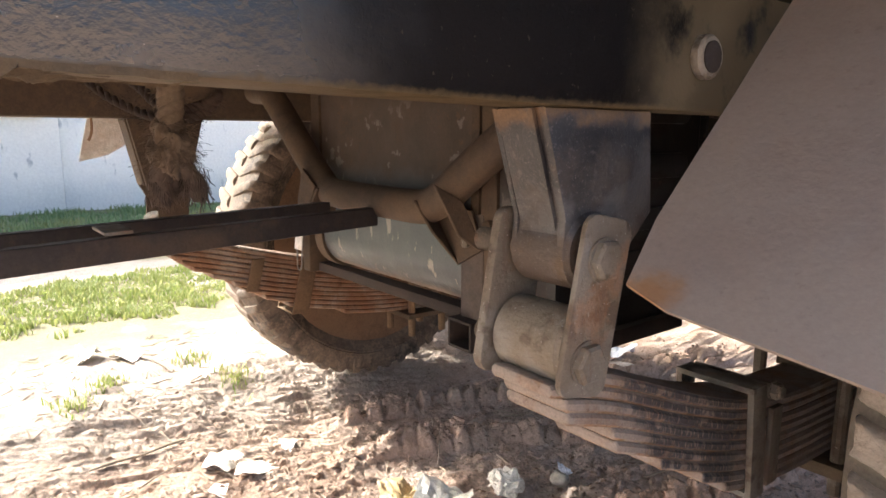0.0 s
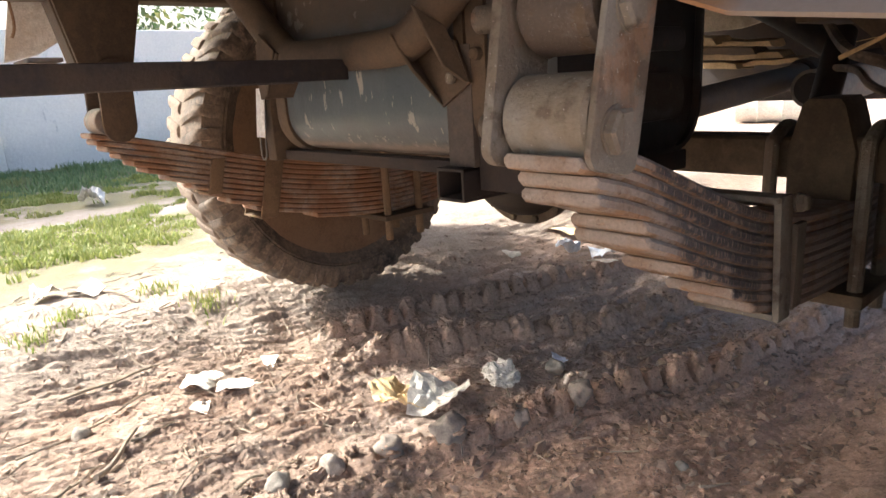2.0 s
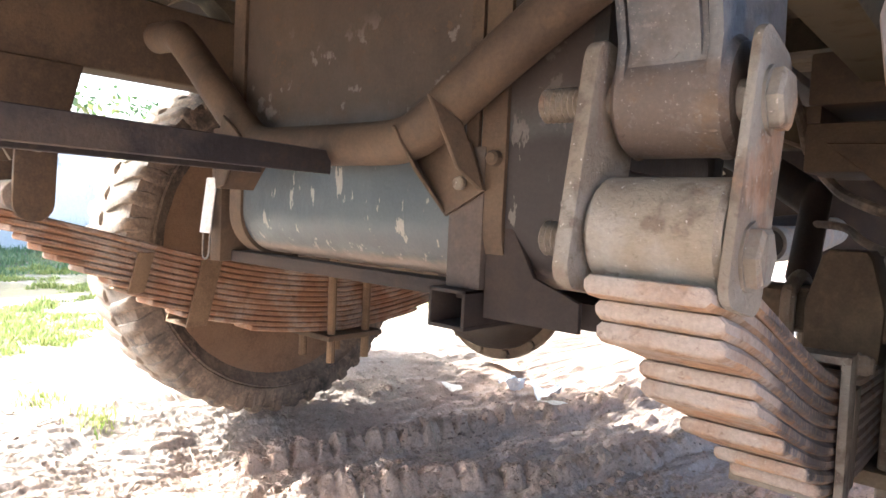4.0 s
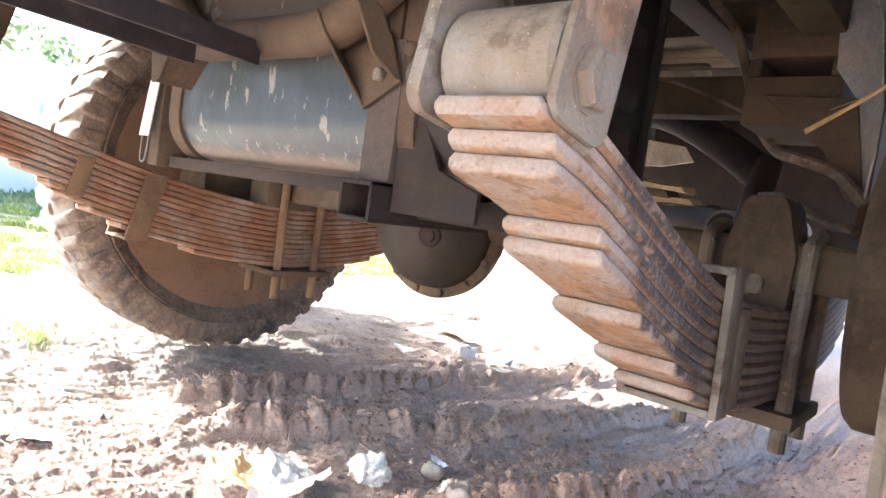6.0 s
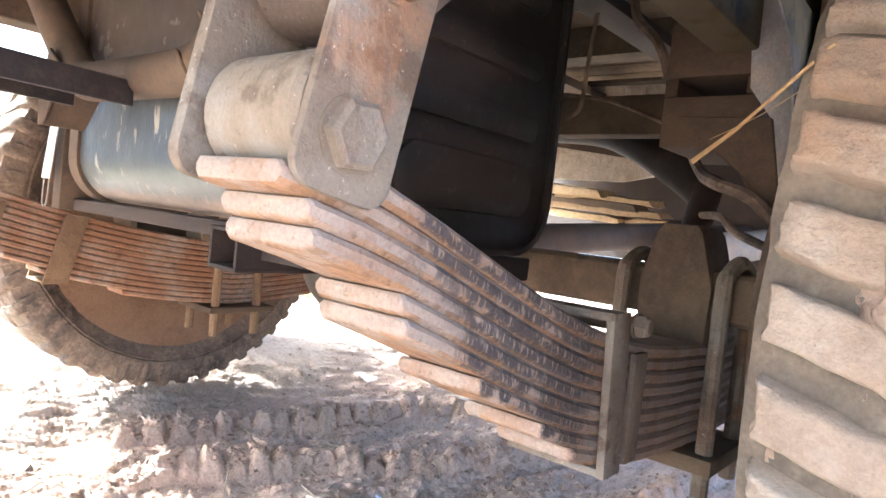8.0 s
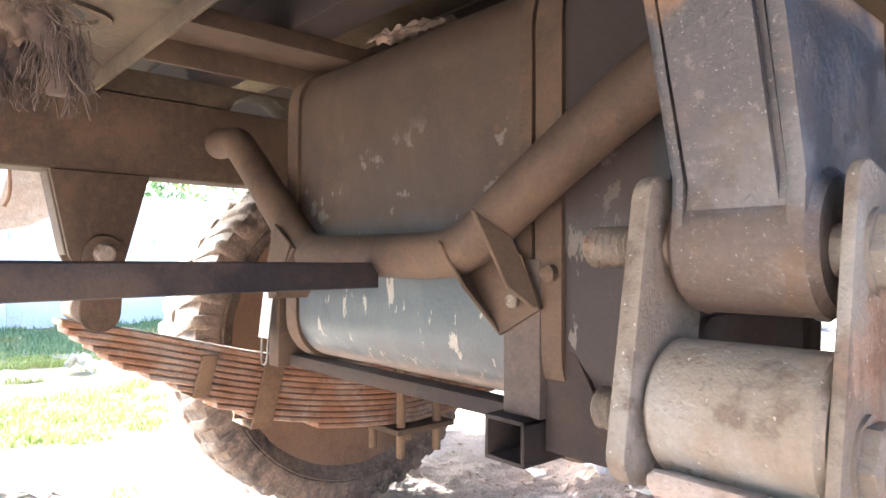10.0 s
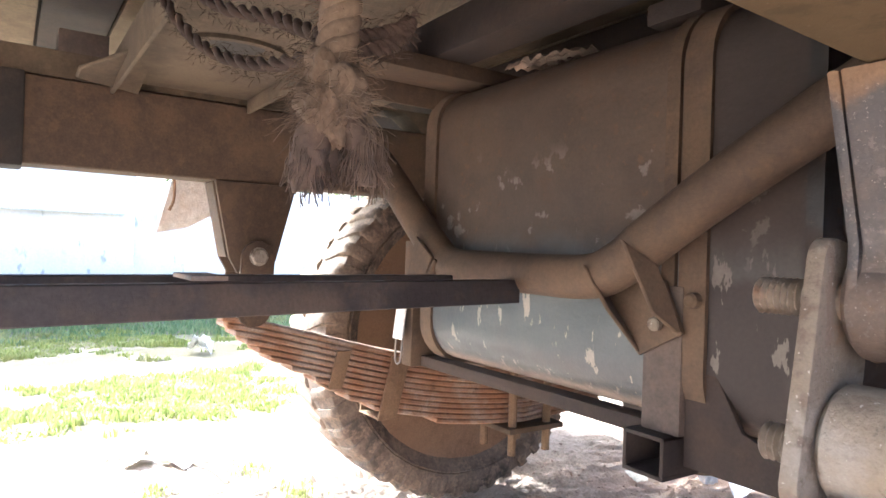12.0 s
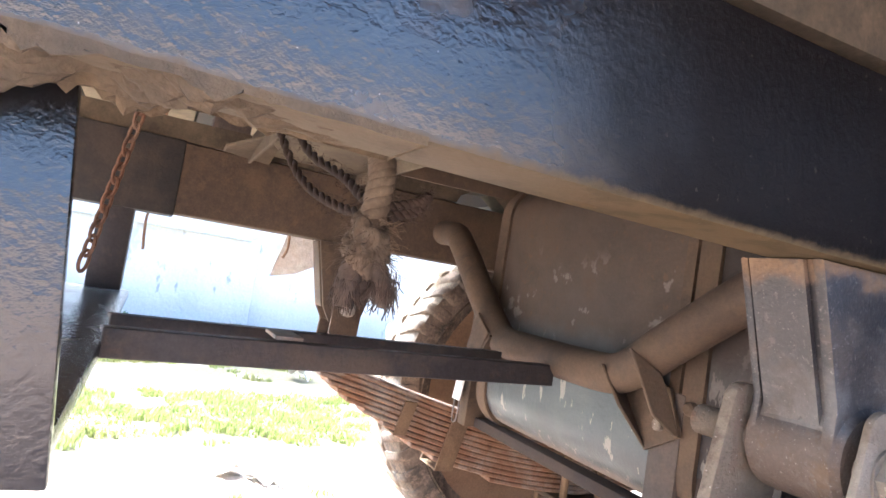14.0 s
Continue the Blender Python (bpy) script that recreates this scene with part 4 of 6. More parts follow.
def u_bolt(x, z_low, r=0.011):
    """A round U over the axle, its legs before and behind it."""
    ya, yb, top = AXLE_Y - 0.058, AXLE_Y + 0.058, 0.625
    pts = [(x, ya, z_low), (x, ya, z_low + 0.1), (x, ya, 0.595), (x, ya + 0.012, 0.620), (x, AXLE_Y, 0.636), (x, yb - 0.012, 0.620), (x, yb, 0.595), (x, yb, z_low + 0.1), (x, yb, z_low)]
    return sweep_bm(pts, r, 10, 5)


def spring(x0, x1, top, ends, thick, material, label, narrow=0.0):
    n = len(ends)
    main = part("leaf_spring", leaf_bm(top, 0, ends[0], 2 * AXLE_Y - ends[0], x0, x1, thick), material, truck, label)
    for k, y in enumerate(ends[1:], 1):
        dx = random.uniform(-0.0012, 0.0012)
        part("leaf", leaf_bm(top, k, y, 2 * AXLE_Y - y, x0 + dx, x1 + dx - (narrow if k == 1 else 0.0), thick), material, main)
    low = top(AXLE_Y) - n * thick * 1.02
    return main, low


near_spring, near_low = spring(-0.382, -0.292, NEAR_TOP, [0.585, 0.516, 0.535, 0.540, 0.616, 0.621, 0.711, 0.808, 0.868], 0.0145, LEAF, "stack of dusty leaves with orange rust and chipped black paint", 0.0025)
part("spring_eye", rod_bm((-0.3865, 0.560, 0.7025), (-0.2945, 0.560, 0.7025), 0.0395, 36, 0.004), BUSH, near_spring, "round spring eye")
part("rebound_clip", clip_frame(-0.386, -0.289, 0.912, 0.036, 0.424, 0.572, 0.009, -0.10), SHACKLE, near_spring, "folded strap clip")
part("clip_bolt", join_bm(rod_bm((-0.40, 0.955, 0.566), (-0.268, 0.955, 0.566), 0.0095, 12, 0.002), hex_bm((-0.284, 0.955, 0.566), 0.0125, 0.013)), SHACKLE, near_spring, "square nut and bolt")
part("clip_plate", box_bm((-0.291, 0.965, 0.418), (-0.283, 0.995, 0.535), 0.002), SHACKLE, near_spring)
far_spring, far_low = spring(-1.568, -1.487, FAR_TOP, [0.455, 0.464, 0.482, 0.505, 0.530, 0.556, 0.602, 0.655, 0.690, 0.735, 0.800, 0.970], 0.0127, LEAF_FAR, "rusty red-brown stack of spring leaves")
part("rebound_clip", clip_frame(-1.570, -1.485, 0.684, 0.033, 0.520, 0.592, 0.005, 0.24), STRAP_TAN, far_spring, "rusty strap clip")
part("rebound_clip", clip_frame(-1.570, -1.485, 0.807, 0.048, 0.440, 0.572, 0.006, 0.24), STRAP_TAN, far_spring, "wide rusty strap clip")
for x in (-0.412, -0.274):
    part("u_bolt", u_bolt(x, near_low - 0.06), SHACKLE, near_spring, "dusty U-bolt over the axle")
for x in (-1.586, -1.468):
    part("u_bolt", u_bolt(x, far_low - 0.075), STRAP_TAN, far_spring, "rusty U-bolt over the axle")
part("spring_plate", box_bm((-0.43, AXLE_Y - 0.085, near_low - 0.024), (-0.255, AXLE_Y + 0.085, near_low - 0.002), 0.004), AXLE, near_spring, "clamp plate under the spring")
part("spring_plate", box_bm((-1.605, AXLE_Y - 0.085, far_low - 0.016), (-1.445, AXLE_Y + 0.10, far_low - 0.001), 0.004), FRAME_BROWN, far_spring, "clamp plate under the spring")
part("saddle", prism_bm([(-0.39, 0.52), (-0.295, 0.52), (-0.292, 0.60), (-0.312, 0.672), (-0.32, 0.682), (-0.365, 0.682), (-0.375, 0.672), (-0.393, 0.60)], "y", 1.20, 1.30, 0.006), AXLE, near_spring, "cast axle saddle")
part("saddle", box_bm((-1.568, 1.15, 0.529), (-1.488, 1.32, 0.62), 0.006), AXLE, far_spring, "cast axle saddle")

# hangers and shackles
hanger = part("spring_hanger", prism_bm([(0.512, 0.9365), (0.547, 0.830), (0.543, 0.800), (0.552, 0.772), (0.572, 0.762), (0.560, 0.795), (0.556, 0.832), (0.521, 0.9365)], "x", -0.372, -0.3185, 0.0), BRACKET, truck, "folded hanger with flaking black paint and rust")
for x0, x1, y1 in ((-0.380, -0.3722, 0.64), (-0.318, -0.308, 0.672)):
    part("cheek", prism_bm([(0.510, 0.9365), (0.543, 0.832), (0.541, 0.800), (0.550, 0.770), (0.580, 0.755), (0.625, 0.775), (y1 + 0.010, 0.83), (y1, 0.9365)], "x", x0, x1, 0.003), BRACKET, hanger)
tear = [(-0.3685, 0.818), (-0.352, 0.8165), (-0.341, 0.8175), (-0.3365, 0.8215), (-0.332, 0.8165), (-0.3255, 0.8175), (-0.322, 0.8165), (-0.322, 0.9355), (-0.3685, 0.9355)]
plate = prism_bm(tear, "y", 0.0, 0.0045, 0.0)
for v in plate.verts:
    v.co.y += 0.5065 + (0.9365 - v.co.z) * 0.329
part("front_plate", plate, BRACKET, hanger, "speckled black front plate with a torn lower edge", 0)
part("back_plate", box_bm((-0.3718, 0.60, 0.80), (-0.3185, 0.608, 0.936), 0.002), BRACKET, hanger)
part("hanger_eye", rod_bm((-0.384, 0.581, 0.797), (-0.3035, 0.581, 0.797), 0.0405, 36, 0.005), BRACKET, hanger, "rusty pivot tube")
part("shackle_plate", roughen(prism_bm(plate_outline((0.5575, 0.690), (0.5805, 0.800), 0.0355, 0.034, 0.016), "x", -0.2935, -0.2865, 0.0025), 0.0008, 50), SHACKLE, hanger, "outer shackle plate")
part("shackle_plate", roughen(prism_bm(plate_outline((0.547, 0.692), (0.566, 0.800), 0.036, 0.034, 0.016), "x", -0.401, -0.388, 0.003), 0.0008, 50), SHACKLE, hanger, "inner shackle plate")
for ya, yb, za, zb, tip in ((0.555, 0.548, 0.692, 0.695, -0.432), (0.575, 0.558, 0.792, 0.796, -0.445)):
    part("shackle_bolt", join_bm(roughen(hex_bm((-0.2875, ya, za), 0.0215, 0.012), 0.001, 80), rod_bm((-0.403, yb + 0.002, zb), (-0.282, ya, za), 0.014, 16),
                                 thread_bm((tip, yb, zb), (-0.398, yb + 0.002, zb), 0.0135)), SHACKLE, hanger, "large hexagon bolt with thread")

cheek = [(0.4327, 0.9459000000000001), (0.5994, 0.9459000000000001), (0.5601, 0.7903), (0.5495, 0.7638), (0.4826, 0.7638), (0.4645, 0.7956000000000001)]
far_hanger = part("spring_hanger", prism_bm(cheek, "x", -1.503, -1.4902, 0.002), FRAME_BROWN, truck, "tapered hanger brown with dust")
part("cheek", prism_bm(cheek, "x", -1.5784, -1.5656, 0.002), FRAME_BROWN, far_hanger)
part("web", wedge_plate([(-1.5646, 0.4359, 0.9457), (-1.5041, 0.4359, 0.9457), (-1.5041, 0.4677, 0.7959), (-1.5646, 0.4677, 0.7959)], 0.006), FRAME_BROWN, far_hanger)
for x0, x1 in ((-1.4849, -1.4733), (-1.5879, -1.5763)):
    part("shackle_plate", prism_bm(capsule_outline((0.5144, 0.6897), (0.5187, 0.7959), 0.034), "x", x0, x1, 0.002), FRAME_BROWN, far_hanger)
part("shackle_bolt", join_bm(rod_bm((-1.5943, 0.5187, 0.7981), (-1.4648, 0.5187, 0.7981), 0.0145, 14, 0.002), hex_bm((-1.4743, 0.5187, 0.7981), 0.018, 0.013)), SHACKLE, far_hanger)
part("spring_eye", rod_bm((-1.570, 0.4964, 0.7003), (-1.487, 0.4964, 0.7003), 0.029, 20, 0.002), GREY_PIPE, far_spring, "spring eye")

# axle with its differential
axle = part("rear_axle", join_bm(box_bm((-1.66, AXLE_Y - 0.040, 0.553), (-0.16, AXLE_Y + 0.040, 0.622), 0.014, 3), rod_bm((-1.25, AXLE_Y, 0.585), (-0.68, AXLE_Y, 0.585), 0.05, 24)), AXLE, truck, "axle beam under brown dust")


DIFF_AT = Vector((-0.960, 1.215, 0.560))
DIFF_TURN = Matrix.Translation(DIFF_AT) @ Matrix.Rotation(radians(-84), 4, "Z") @ Matrix.Rotation(radians(-2), 4, "Y")


def diff_bm():
    """A pressed dome bulging to the rear, its axis along x before it is turned."""
    prof = [(0.128, 0.005), (0.126, 0.03), (0.118, 0.06), (0.100, 0.088), (0.070, 0.112), (0.035, 0.126), (0.010, 0.130), (0.0, 0.130), (-0.06, 0.125), (-0.10, 0.09)]
    bm = lathe_bm(prof, 40)
    bm.transform(DIFF_TURN)
    return roughen(bm, 0.0025, 18)


diff = part("differential", diff_bm(), DIFF, axle, "rounded oily cast housing")
flange = lathe_bm([(-0.014, 0.128), (-0.014, 0.148), (0.004, 0.150), (0.007, 0.146), (0.007, 0.128)], 48)
flange.transform(DIFF_TURN)
part("cover_flange", flange, AXLE, diff)
for i in range(14):
    a = 2 * math.pi * i / 14
    bolt = rod_bm((0.004, 0.139 * math.cos(a), 0.139 * math.sin(a)), (0.016, 0.139 * math.cos(a), 0.139 * math.sin(a)), 0.009, 6, 0.002)
    bolt.transform(DIFF_TURN)
    part("flange_bolt", bolt, AXLE, diff)
plug = join_bm(rod_bm((0.108, 0.055, -0.02), (0.122, 0.062, -0.022), 0.022, 20, 0.003), rod_bm((0.120, 0.061, -0.022), (0.126, 0.063, -0.022), 0.012, 6))
plug.transform(DIFF_TURN)
part("filler_plug", plug, FRAME_DARK, diff, "drain plug")

# ---------------------------------------------------------------- wheels

def tyre_bm(mud, seed):
    rnd = random.Random(seed)
    w = 0.122
    prof = [(-0.085, 0.350), (-0.098, 0.362), (-0.112, 0.385), (-w + 0.001, 0.393), (-w + 0.006, 0.3965), (-w + 0.001, 0.400), (-w, 0.410), (-w + 0.002, 0.428), (-0.119 if mud else -0.110, 0.443 if mud else 0.456), (-0.100 if mud else -0.088, 0.453 if mud else 0.463), (-0.06, 0.456 if mud else 0.466), (-0.03, 0.469 if mud else 0.467), (0, 0.472 if mud else 0.467)]
    prof = prof + [(-u, r) for u, r in prof[-2::-1]]
    bm = bmesh.new()
    seg = 120
    rings = [[bm.verts.new((u, r * math.cos(2 * math.pi * i / seg), r * math.sin(2 * math.pi * i / seg))) for i in range(seg)] for u, r in prof]
    for a, b in zip(rings, rings[1:] + rings[:1]):
        for i in range(seg):
            bm.faces.new((a[i], a[(i + 1) % seg], b[(i + 1) % seg], b[i]))
    bmesh.ops.recalc_face_normals(bm, faces=bm.faces[:])
    for v in bm.verts:
        v.co += (0.003 if mud else 0.0018) * noise.noise_vector(v.co * 40)
    return bm


def lug_mesh(mud, side, seed, count, rubber):
    """One tread block at the top of a tyre, bent over the shoulder."""
    if mud:
        knots = [(-0.006, 0.468), (0.012, 0.4745), (0.045, 0.476), (0.070, 0.4755), (0.096, 0.4745), (0.1045, 0.471), (0.108, 0.460), (0.109, 0.440)]
        finer = 3
    else:
        knots = [(-0.006, 0.468), (0.012, 0.4735), (0.05, 0.475), (0.085, 0.474), (0.105, 0.470), (0.116, 0.462), (0.1225, 0.450), (0.1235, 0.438)]
        finer = 1
    line = [(a[0] + (b[0] - a[0]) * k / finer, a[1] + (b[1] - a[1]) * k / finer) for a, b in zip(knots, knots[1:]) for k in range(finer)] + [knots[-1]]
    nt, half = (14, math.pi / count * 0.98) if mud else (6, math.pi / count * 0.78)
    bm = bmesh.new()
    grid = []
    for i in range(nt + 1):
        row = []
        for j, (u, r) in enumerate(line):
            t = -1 + 2 * i / nt
            border = i in (0, nt) or j in (0, len(line) - 1)
            wave = 0.07 * noise.noise(Vector((u * 45, seed * 3.1, 1.0 if t < 0 else 5.0))) if mud else 0.0
            narrow = 0.27 * max(0.0, min(1.0, (u - 0.015) / 0.03)) if mud else 0.15 * u / 0.12
            a = half * t * (1.0 - narrow + wave) - 0.07 * (u / 0.12)
            rr = r - (0.030 if border else 0.0) - (0.0025 if i in (1, nt - 1) else 0)
            if not border:
                q = Vector((u * 40, a * 30 + seed * 7.3, side * 3 + seed))
                rr += (0.0022 * noise.noise(q) + 0.0018 * noise.noise(q * 3.3) + 0.0014 * noise.noise(q * 8)) if mud else 0.005 * noise.noise(q * 1.6)
            row.append(bm.verts.new((side * (u + (0.003 * noise.noise(Vector((seed, a * 60, u * 60))))), rr * math.cos(a), rr * math.sin(a))))
        grid.append(row)
    for i in range(nt):
        for j in range(len(line) - 1):
            bm.faces.new((grid[i][j], grid[i + 1][j], grid[i + 1][j + 1], grid[i][j + 1]))
    bmesh.ops.recalc_face_normals(bm, faces=bm.faces[:])
    if sum((f.normal.dot(f.calc_center_median()) for f in bm.faces)) < 0:
        bmesh.ops.reverse_faces(bm, faces=bm.faces[:])
    return mesh_of("tread_lug", bm, rubber, 50)


def add_lugs(hub, place, mud, rubber, count, seed):
    rnd = random.Random(seed)
    for side in (-1, 1):
        shapes = [lug_mesh(mud, side, seed + k, count, rubber) for k in range(4)]
        for c in range(count):
            ob = new("tread_lug", rnd.choice(shapes))
            ob.parent = hub
            ob.matrix_local = place @ Matrix.Rotation(2 * math.pi * (c + (0.5 if side > 0 else 0)) / count + rnd.uniform(-0.006, 0.006), 4, "X")


def wheel(x, rubber, mud, seed, label):
    """A disc wheel on the axle line at x, with its tyre."""
    disc = lathe_bm([(-0.095, 0.355), (-0.099, 0.372), (-0.092, 0.378), (-0.088, 0.360), (-0.080, 0.335), (-0.070, 0.315), (-0.055, 0.30), (-0.05, 0.17), (-0.075, 0.15), (-0.08, 0.06),
                     (0.08, 0.06), (0.075, 0.15), (0.05, 0.17), (0.055, 0.30), (0.070, 0.315), (0.080, 0.335), (0.088, 0.360), (0.092, 0.378), (0.099, 0.372), (0.095, 0.355)], 56)
    place = Matrix.Translation((x, AXLE_Y - 0.02, AXLE_Z))
    disc.transform(place)
    hub = part("wheel", disc, WHEEL, truck, "brown dusty disc wheel")
    t = tyre_bm(mud, seed)
    t.transform(place)
    part("tyre", t, TYRE_DARK if mud else rubber, hub, label, 45)
    add_lugs(hub, place, mud, rubber, 50 if mud else 46, seed)
    return hub


far_wheel = wheel(-1.70 - 0.122, RUBBER_FAR, False, 3, "dusty lugged tyre with pale dry mud")


def mud_crust(hub, x):
    """Dried mud in the grooves and over the blocks, broken at its edges."""
    us, angles = np.arange(-0.100, 0.1001, 0.0032), np.arange(radians(95), radians(262), 0.0067)
    gu, ga = np.meshgrid(us, angles)
    gs = ga * 0.475
    w1, w2 = 0.012 * fbm(gu, gs, 22, 3, 80), 0.012 * fbm(gu, gs, 22, 3, 81)
    cover = fbm(gu + w1, gs + w2, 13.0, 5, 82, 0.6) + 0.30 * ease(gu, -0.075, -0.01) - 0.15
    h, border, tilt = chunks(gu + w1, gs + w2, 24.0, 83)
    thick = 0.015 * ease(cover, -0.06, -0.035) + 0.006 * ease(cover, 0.05, 0.065) + 0.005 * ease(cover, 0.17, 0.185) + 0.007 * ease(border, 0.0, 0.10) * h + 0.006 * tilt * h
    thick += 0.004 * fbm(gu, gs, 60, 4, 84, 0.65) * ease(cover, -0.07, 0.0)
    rr = 0.4575 + 0.95 * thick - 0.030 * (1 - ease(gu + 0.5 * w1, -0.068, -0.040)) - 0.012 * ease(gu, 0.085, 0.1)
    place = (x, AXLE_Y - 0.02, AXLE_Z)
    verts = np.stack([place[0] + gu.ravel(), place[1] + (rr * np.cos(ga)).ravel(), place[2] - (rr * -np.sin(ga)).ravel()], 1)
    ny, nx = gu.shape
    idx = np.arange(nx * ny).reshape(ny, nx)
    quads = np.stack([idx[:-1, :-1], idx[1:, :-1], idx[1:, 1:], idx[:-1, 1:]], -1).reshape(-1, 4)
    me = bpy.data.meshes.new("mud_crust")
    me.from_pydata(verts.tolist(), [], quads.tolist())
    me.materials.append(CRUST)
    me.shade_smooth()
    ob = new("mud_crust", me)
    ob.parent = hub
    return tagged(ob, "crumbling dried pink-grey mud in the tread")


near_wheel = wheel(-0.012, RUBBER_NEAR, True, 5, "lugged tyre caked in cracked pink-grey mud")
mud_crust(near_wheel, -0.012)
part("brake_drum", rod_bm((-1.72, AXLE_Y - 0.02, AXLE_Z), (-1.60, AXLE_Y - 0.02, AXLE_Z), 0.20, 40, 0.01), AXLE, axle, "brown brake drum")
part("brake_drum", rod_bm((-0.20, AXLE_Y - 0.02, AXLE_Z), (-0.10, AXLE_Y - 0.02, AXLE_Z), 0.20, 40, 0.01), AXLE, axle, "brown brake drum")

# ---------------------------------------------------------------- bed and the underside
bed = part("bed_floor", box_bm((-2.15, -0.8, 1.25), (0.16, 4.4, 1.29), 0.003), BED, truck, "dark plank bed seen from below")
part("side_board", box_bm((-2.15, -0.8, 1.29), (-2.11, 4.4, 1.75), 0.004), TAN, bed)
part("side_board", box_bm((0.12, -0.8, 1.29), (0.16, 4.4, 1.75), 0.004), TAN, bed)
part("head_board", box_bm((-2.11, 4.36, 1.29), (0.12, 4.4, 1.95), 0.004), TAN, bed)
y = -0.78
while y < 4.3:
    w = random.uniform(0.10, 0.15)
    part("plank", box_bm((-2.13, y, 1.236), (0.14, y + w - 0.006, 1.2495), 0.002), random.choice([PLANK_TAN, PLANK_TAN, BED, PLANK_TAN]), bed)
    y += w
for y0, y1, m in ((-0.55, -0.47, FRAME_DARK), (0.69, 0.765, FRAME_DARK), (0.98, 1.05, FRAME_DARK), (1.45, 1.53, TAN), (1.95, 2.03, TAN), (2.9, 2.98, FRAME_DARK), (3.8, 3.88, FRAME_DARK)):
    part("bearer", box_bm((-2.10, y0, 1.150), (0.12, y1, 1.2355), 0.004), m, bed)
for x0, x1, rail, y0 in ((-0.356, -0.302, 1.090, 0.735), (-1.5773, -1.4987, 1.1027, 0.772)):
    notch = [(-0.6, rail), (y0 - 0.01, rail), (y0, rail + 0.02), (y0 + 0.035, 1.143), (y0 + 0.09, 1.141), (y0 + 0.125, rail + 0.014), (y0 + 0.135, rail), (4.2, rail), (4.2, 1.1495), (-0.6, 1.1495)]
    part("bed_sill", prism_bm(notch, "x", x0 + 0.004, x1 - 0.004, 0.0015), TAN, bed, "tan dusty sill on the rail")
runner = part("bed_runner", box_bm((-1.20, 0.50, 1.121), (-1.105, 3.3, 1.149), 0.003), FRAME_BROWN, bed, "brown steel runner under the planks")
part("flange", box_bm((-1.208, 0.50, 1.085), (-1.2005, 3.3, 1.149), 0.002), FRAME_BROWN, runner)
part("bed_runner", box_bm((-0.74, 0.78, 1.121), (-0.66, 3.3, 1.149), 0.003), FRAME_DARK, bed, "dark steel runner under the planks")
cross = part("cross_member", box_bm((-1.4967, 0.25, 1.112), (-0.362, 0.49, 1.120), 0.002), TAN, truck, "tan dusty cross member with lightening holes")
for y0 in (0.243, 0.490):
    part("lip", box_bm((-1.4967, y0, 1.085), (-0.362, y0 + 0.0068, 1.149), 0.002), TAN, cross)
for x in (-1.15, -0.80):
    ring = lathe_bm([(-0.004, 0.040), (-0.004, 0.052), (0.004, 0.052), (0.004, 0.040)], 28, True)
    ring.transform(Matrix.Translation((x, 0.37, 1.110)) @ Matrix.Rotation(math.pi / 2, 4, "Y") @ Matrix.Scale(1.4, 4, (0, 1, 0)))
    h = part("hole_rim", ring, TAN, cross)
    # the plate is not cut: a dark disc paints the shade inside the rim
    plug = rod_bm((x, 0.37, 1.1112), (x, 0.37, 1.1117), 0.040, 28)
    part("hole", plug, HOSE, cross, "dark disc for the shade inside the lightening hole")
part("gusset_plate", wedge_plate([(-1.495, 0.29, 1.090), (-1.40, 0.29, 1.112), (-1.28, 0.25, 1.112), (-1.36, 0.185, 1.090), (-1.42, 0.185, 1.088)], 0.006), TAN, cross)
part("web_block", box_bm((-1.575, 0.16, 1.1017), (-1.503, 0.24, 1.19), 0.003), FRAME_DROP, truck, "grey-brown block on the rail")
part("cross_member", box_bm((-1.498, 1.60, 0.872), (-0.372, 1.66, 0.955), 0.004), TAN, truck)
slot_box = part("slotted_box", box_bm((-0.432, 1.30, 0.80), (-0.292, 1.50, 0.878), 0.006), FRAME_BROWN, truck, "brown bracket box with a slot")
part("upper_plate", box_bm((-0.432, 1.30, 0.906), (-0.292, 1.50, 0.99), 0.006), FRAME_BROWN, slot_box)
part("slot_end", box_bm((-0.432, 1.302, 0.8785), (-0.412, 1.50, 0.9055), 0.002), FRAME_BROWN, slot_box)
part("slot_end", box_bm((-0.312, 1.302, 0.8785), (-0.293, 1.50, 0.9055), 0.002), FRAME_BROWN, slot_box)
part("leg_plate", wedge_plate([(-0.40, 1.296, 0.845), (-0.268, 1.296, 0.840), (-0.240, 1.296, 0.690), (-0.262, 1.296, 0.692), (-0.30, 1.296, 0.76)], 0.012), FRAME_BROWN, slot_box)


def fender_bm():
    """A curved sheet between two bent edges."""
    left = [(-0.33, 1.10), (-0.313, 1.005), (-0.303, 0.884), (-0.272, 0.842), (-0.256, 0.771), (-0.238, 0.694)]
    right = [(-0.285, 1.10), (-0.27, 0.997), (-0.246, 0.933), (-0.229, 0.817), (-0.228, 0.75), (-0.231, 0.69)]
    bm = bmesh.new()
    rows = [[bm.verts.new((a[0] + (b[0] - a[0]) * k / 6, 1.294 - 0.05 * (k / 6) ** 2, a[1] + (b[1] - a[1]) * k / 6)) for k in range(7)] for a, b in zip(left, right)]
    for p, q in zip(rows, rows[1:]):
        for k in range(6):
            bm.faces.new((p[k], p[k + 1], q[k + 1], q[k]))
    bmesh.ops.recalc_face_normals(bm, faces=bm.faces[:])
    bmesh.ops.solidify(bm, geom=bm.faces[:], thickness=0.003)
    return bm


part("inner_fender", fender_bm(), FENDER, truck, "grey-blue curved fender sheet", 60)
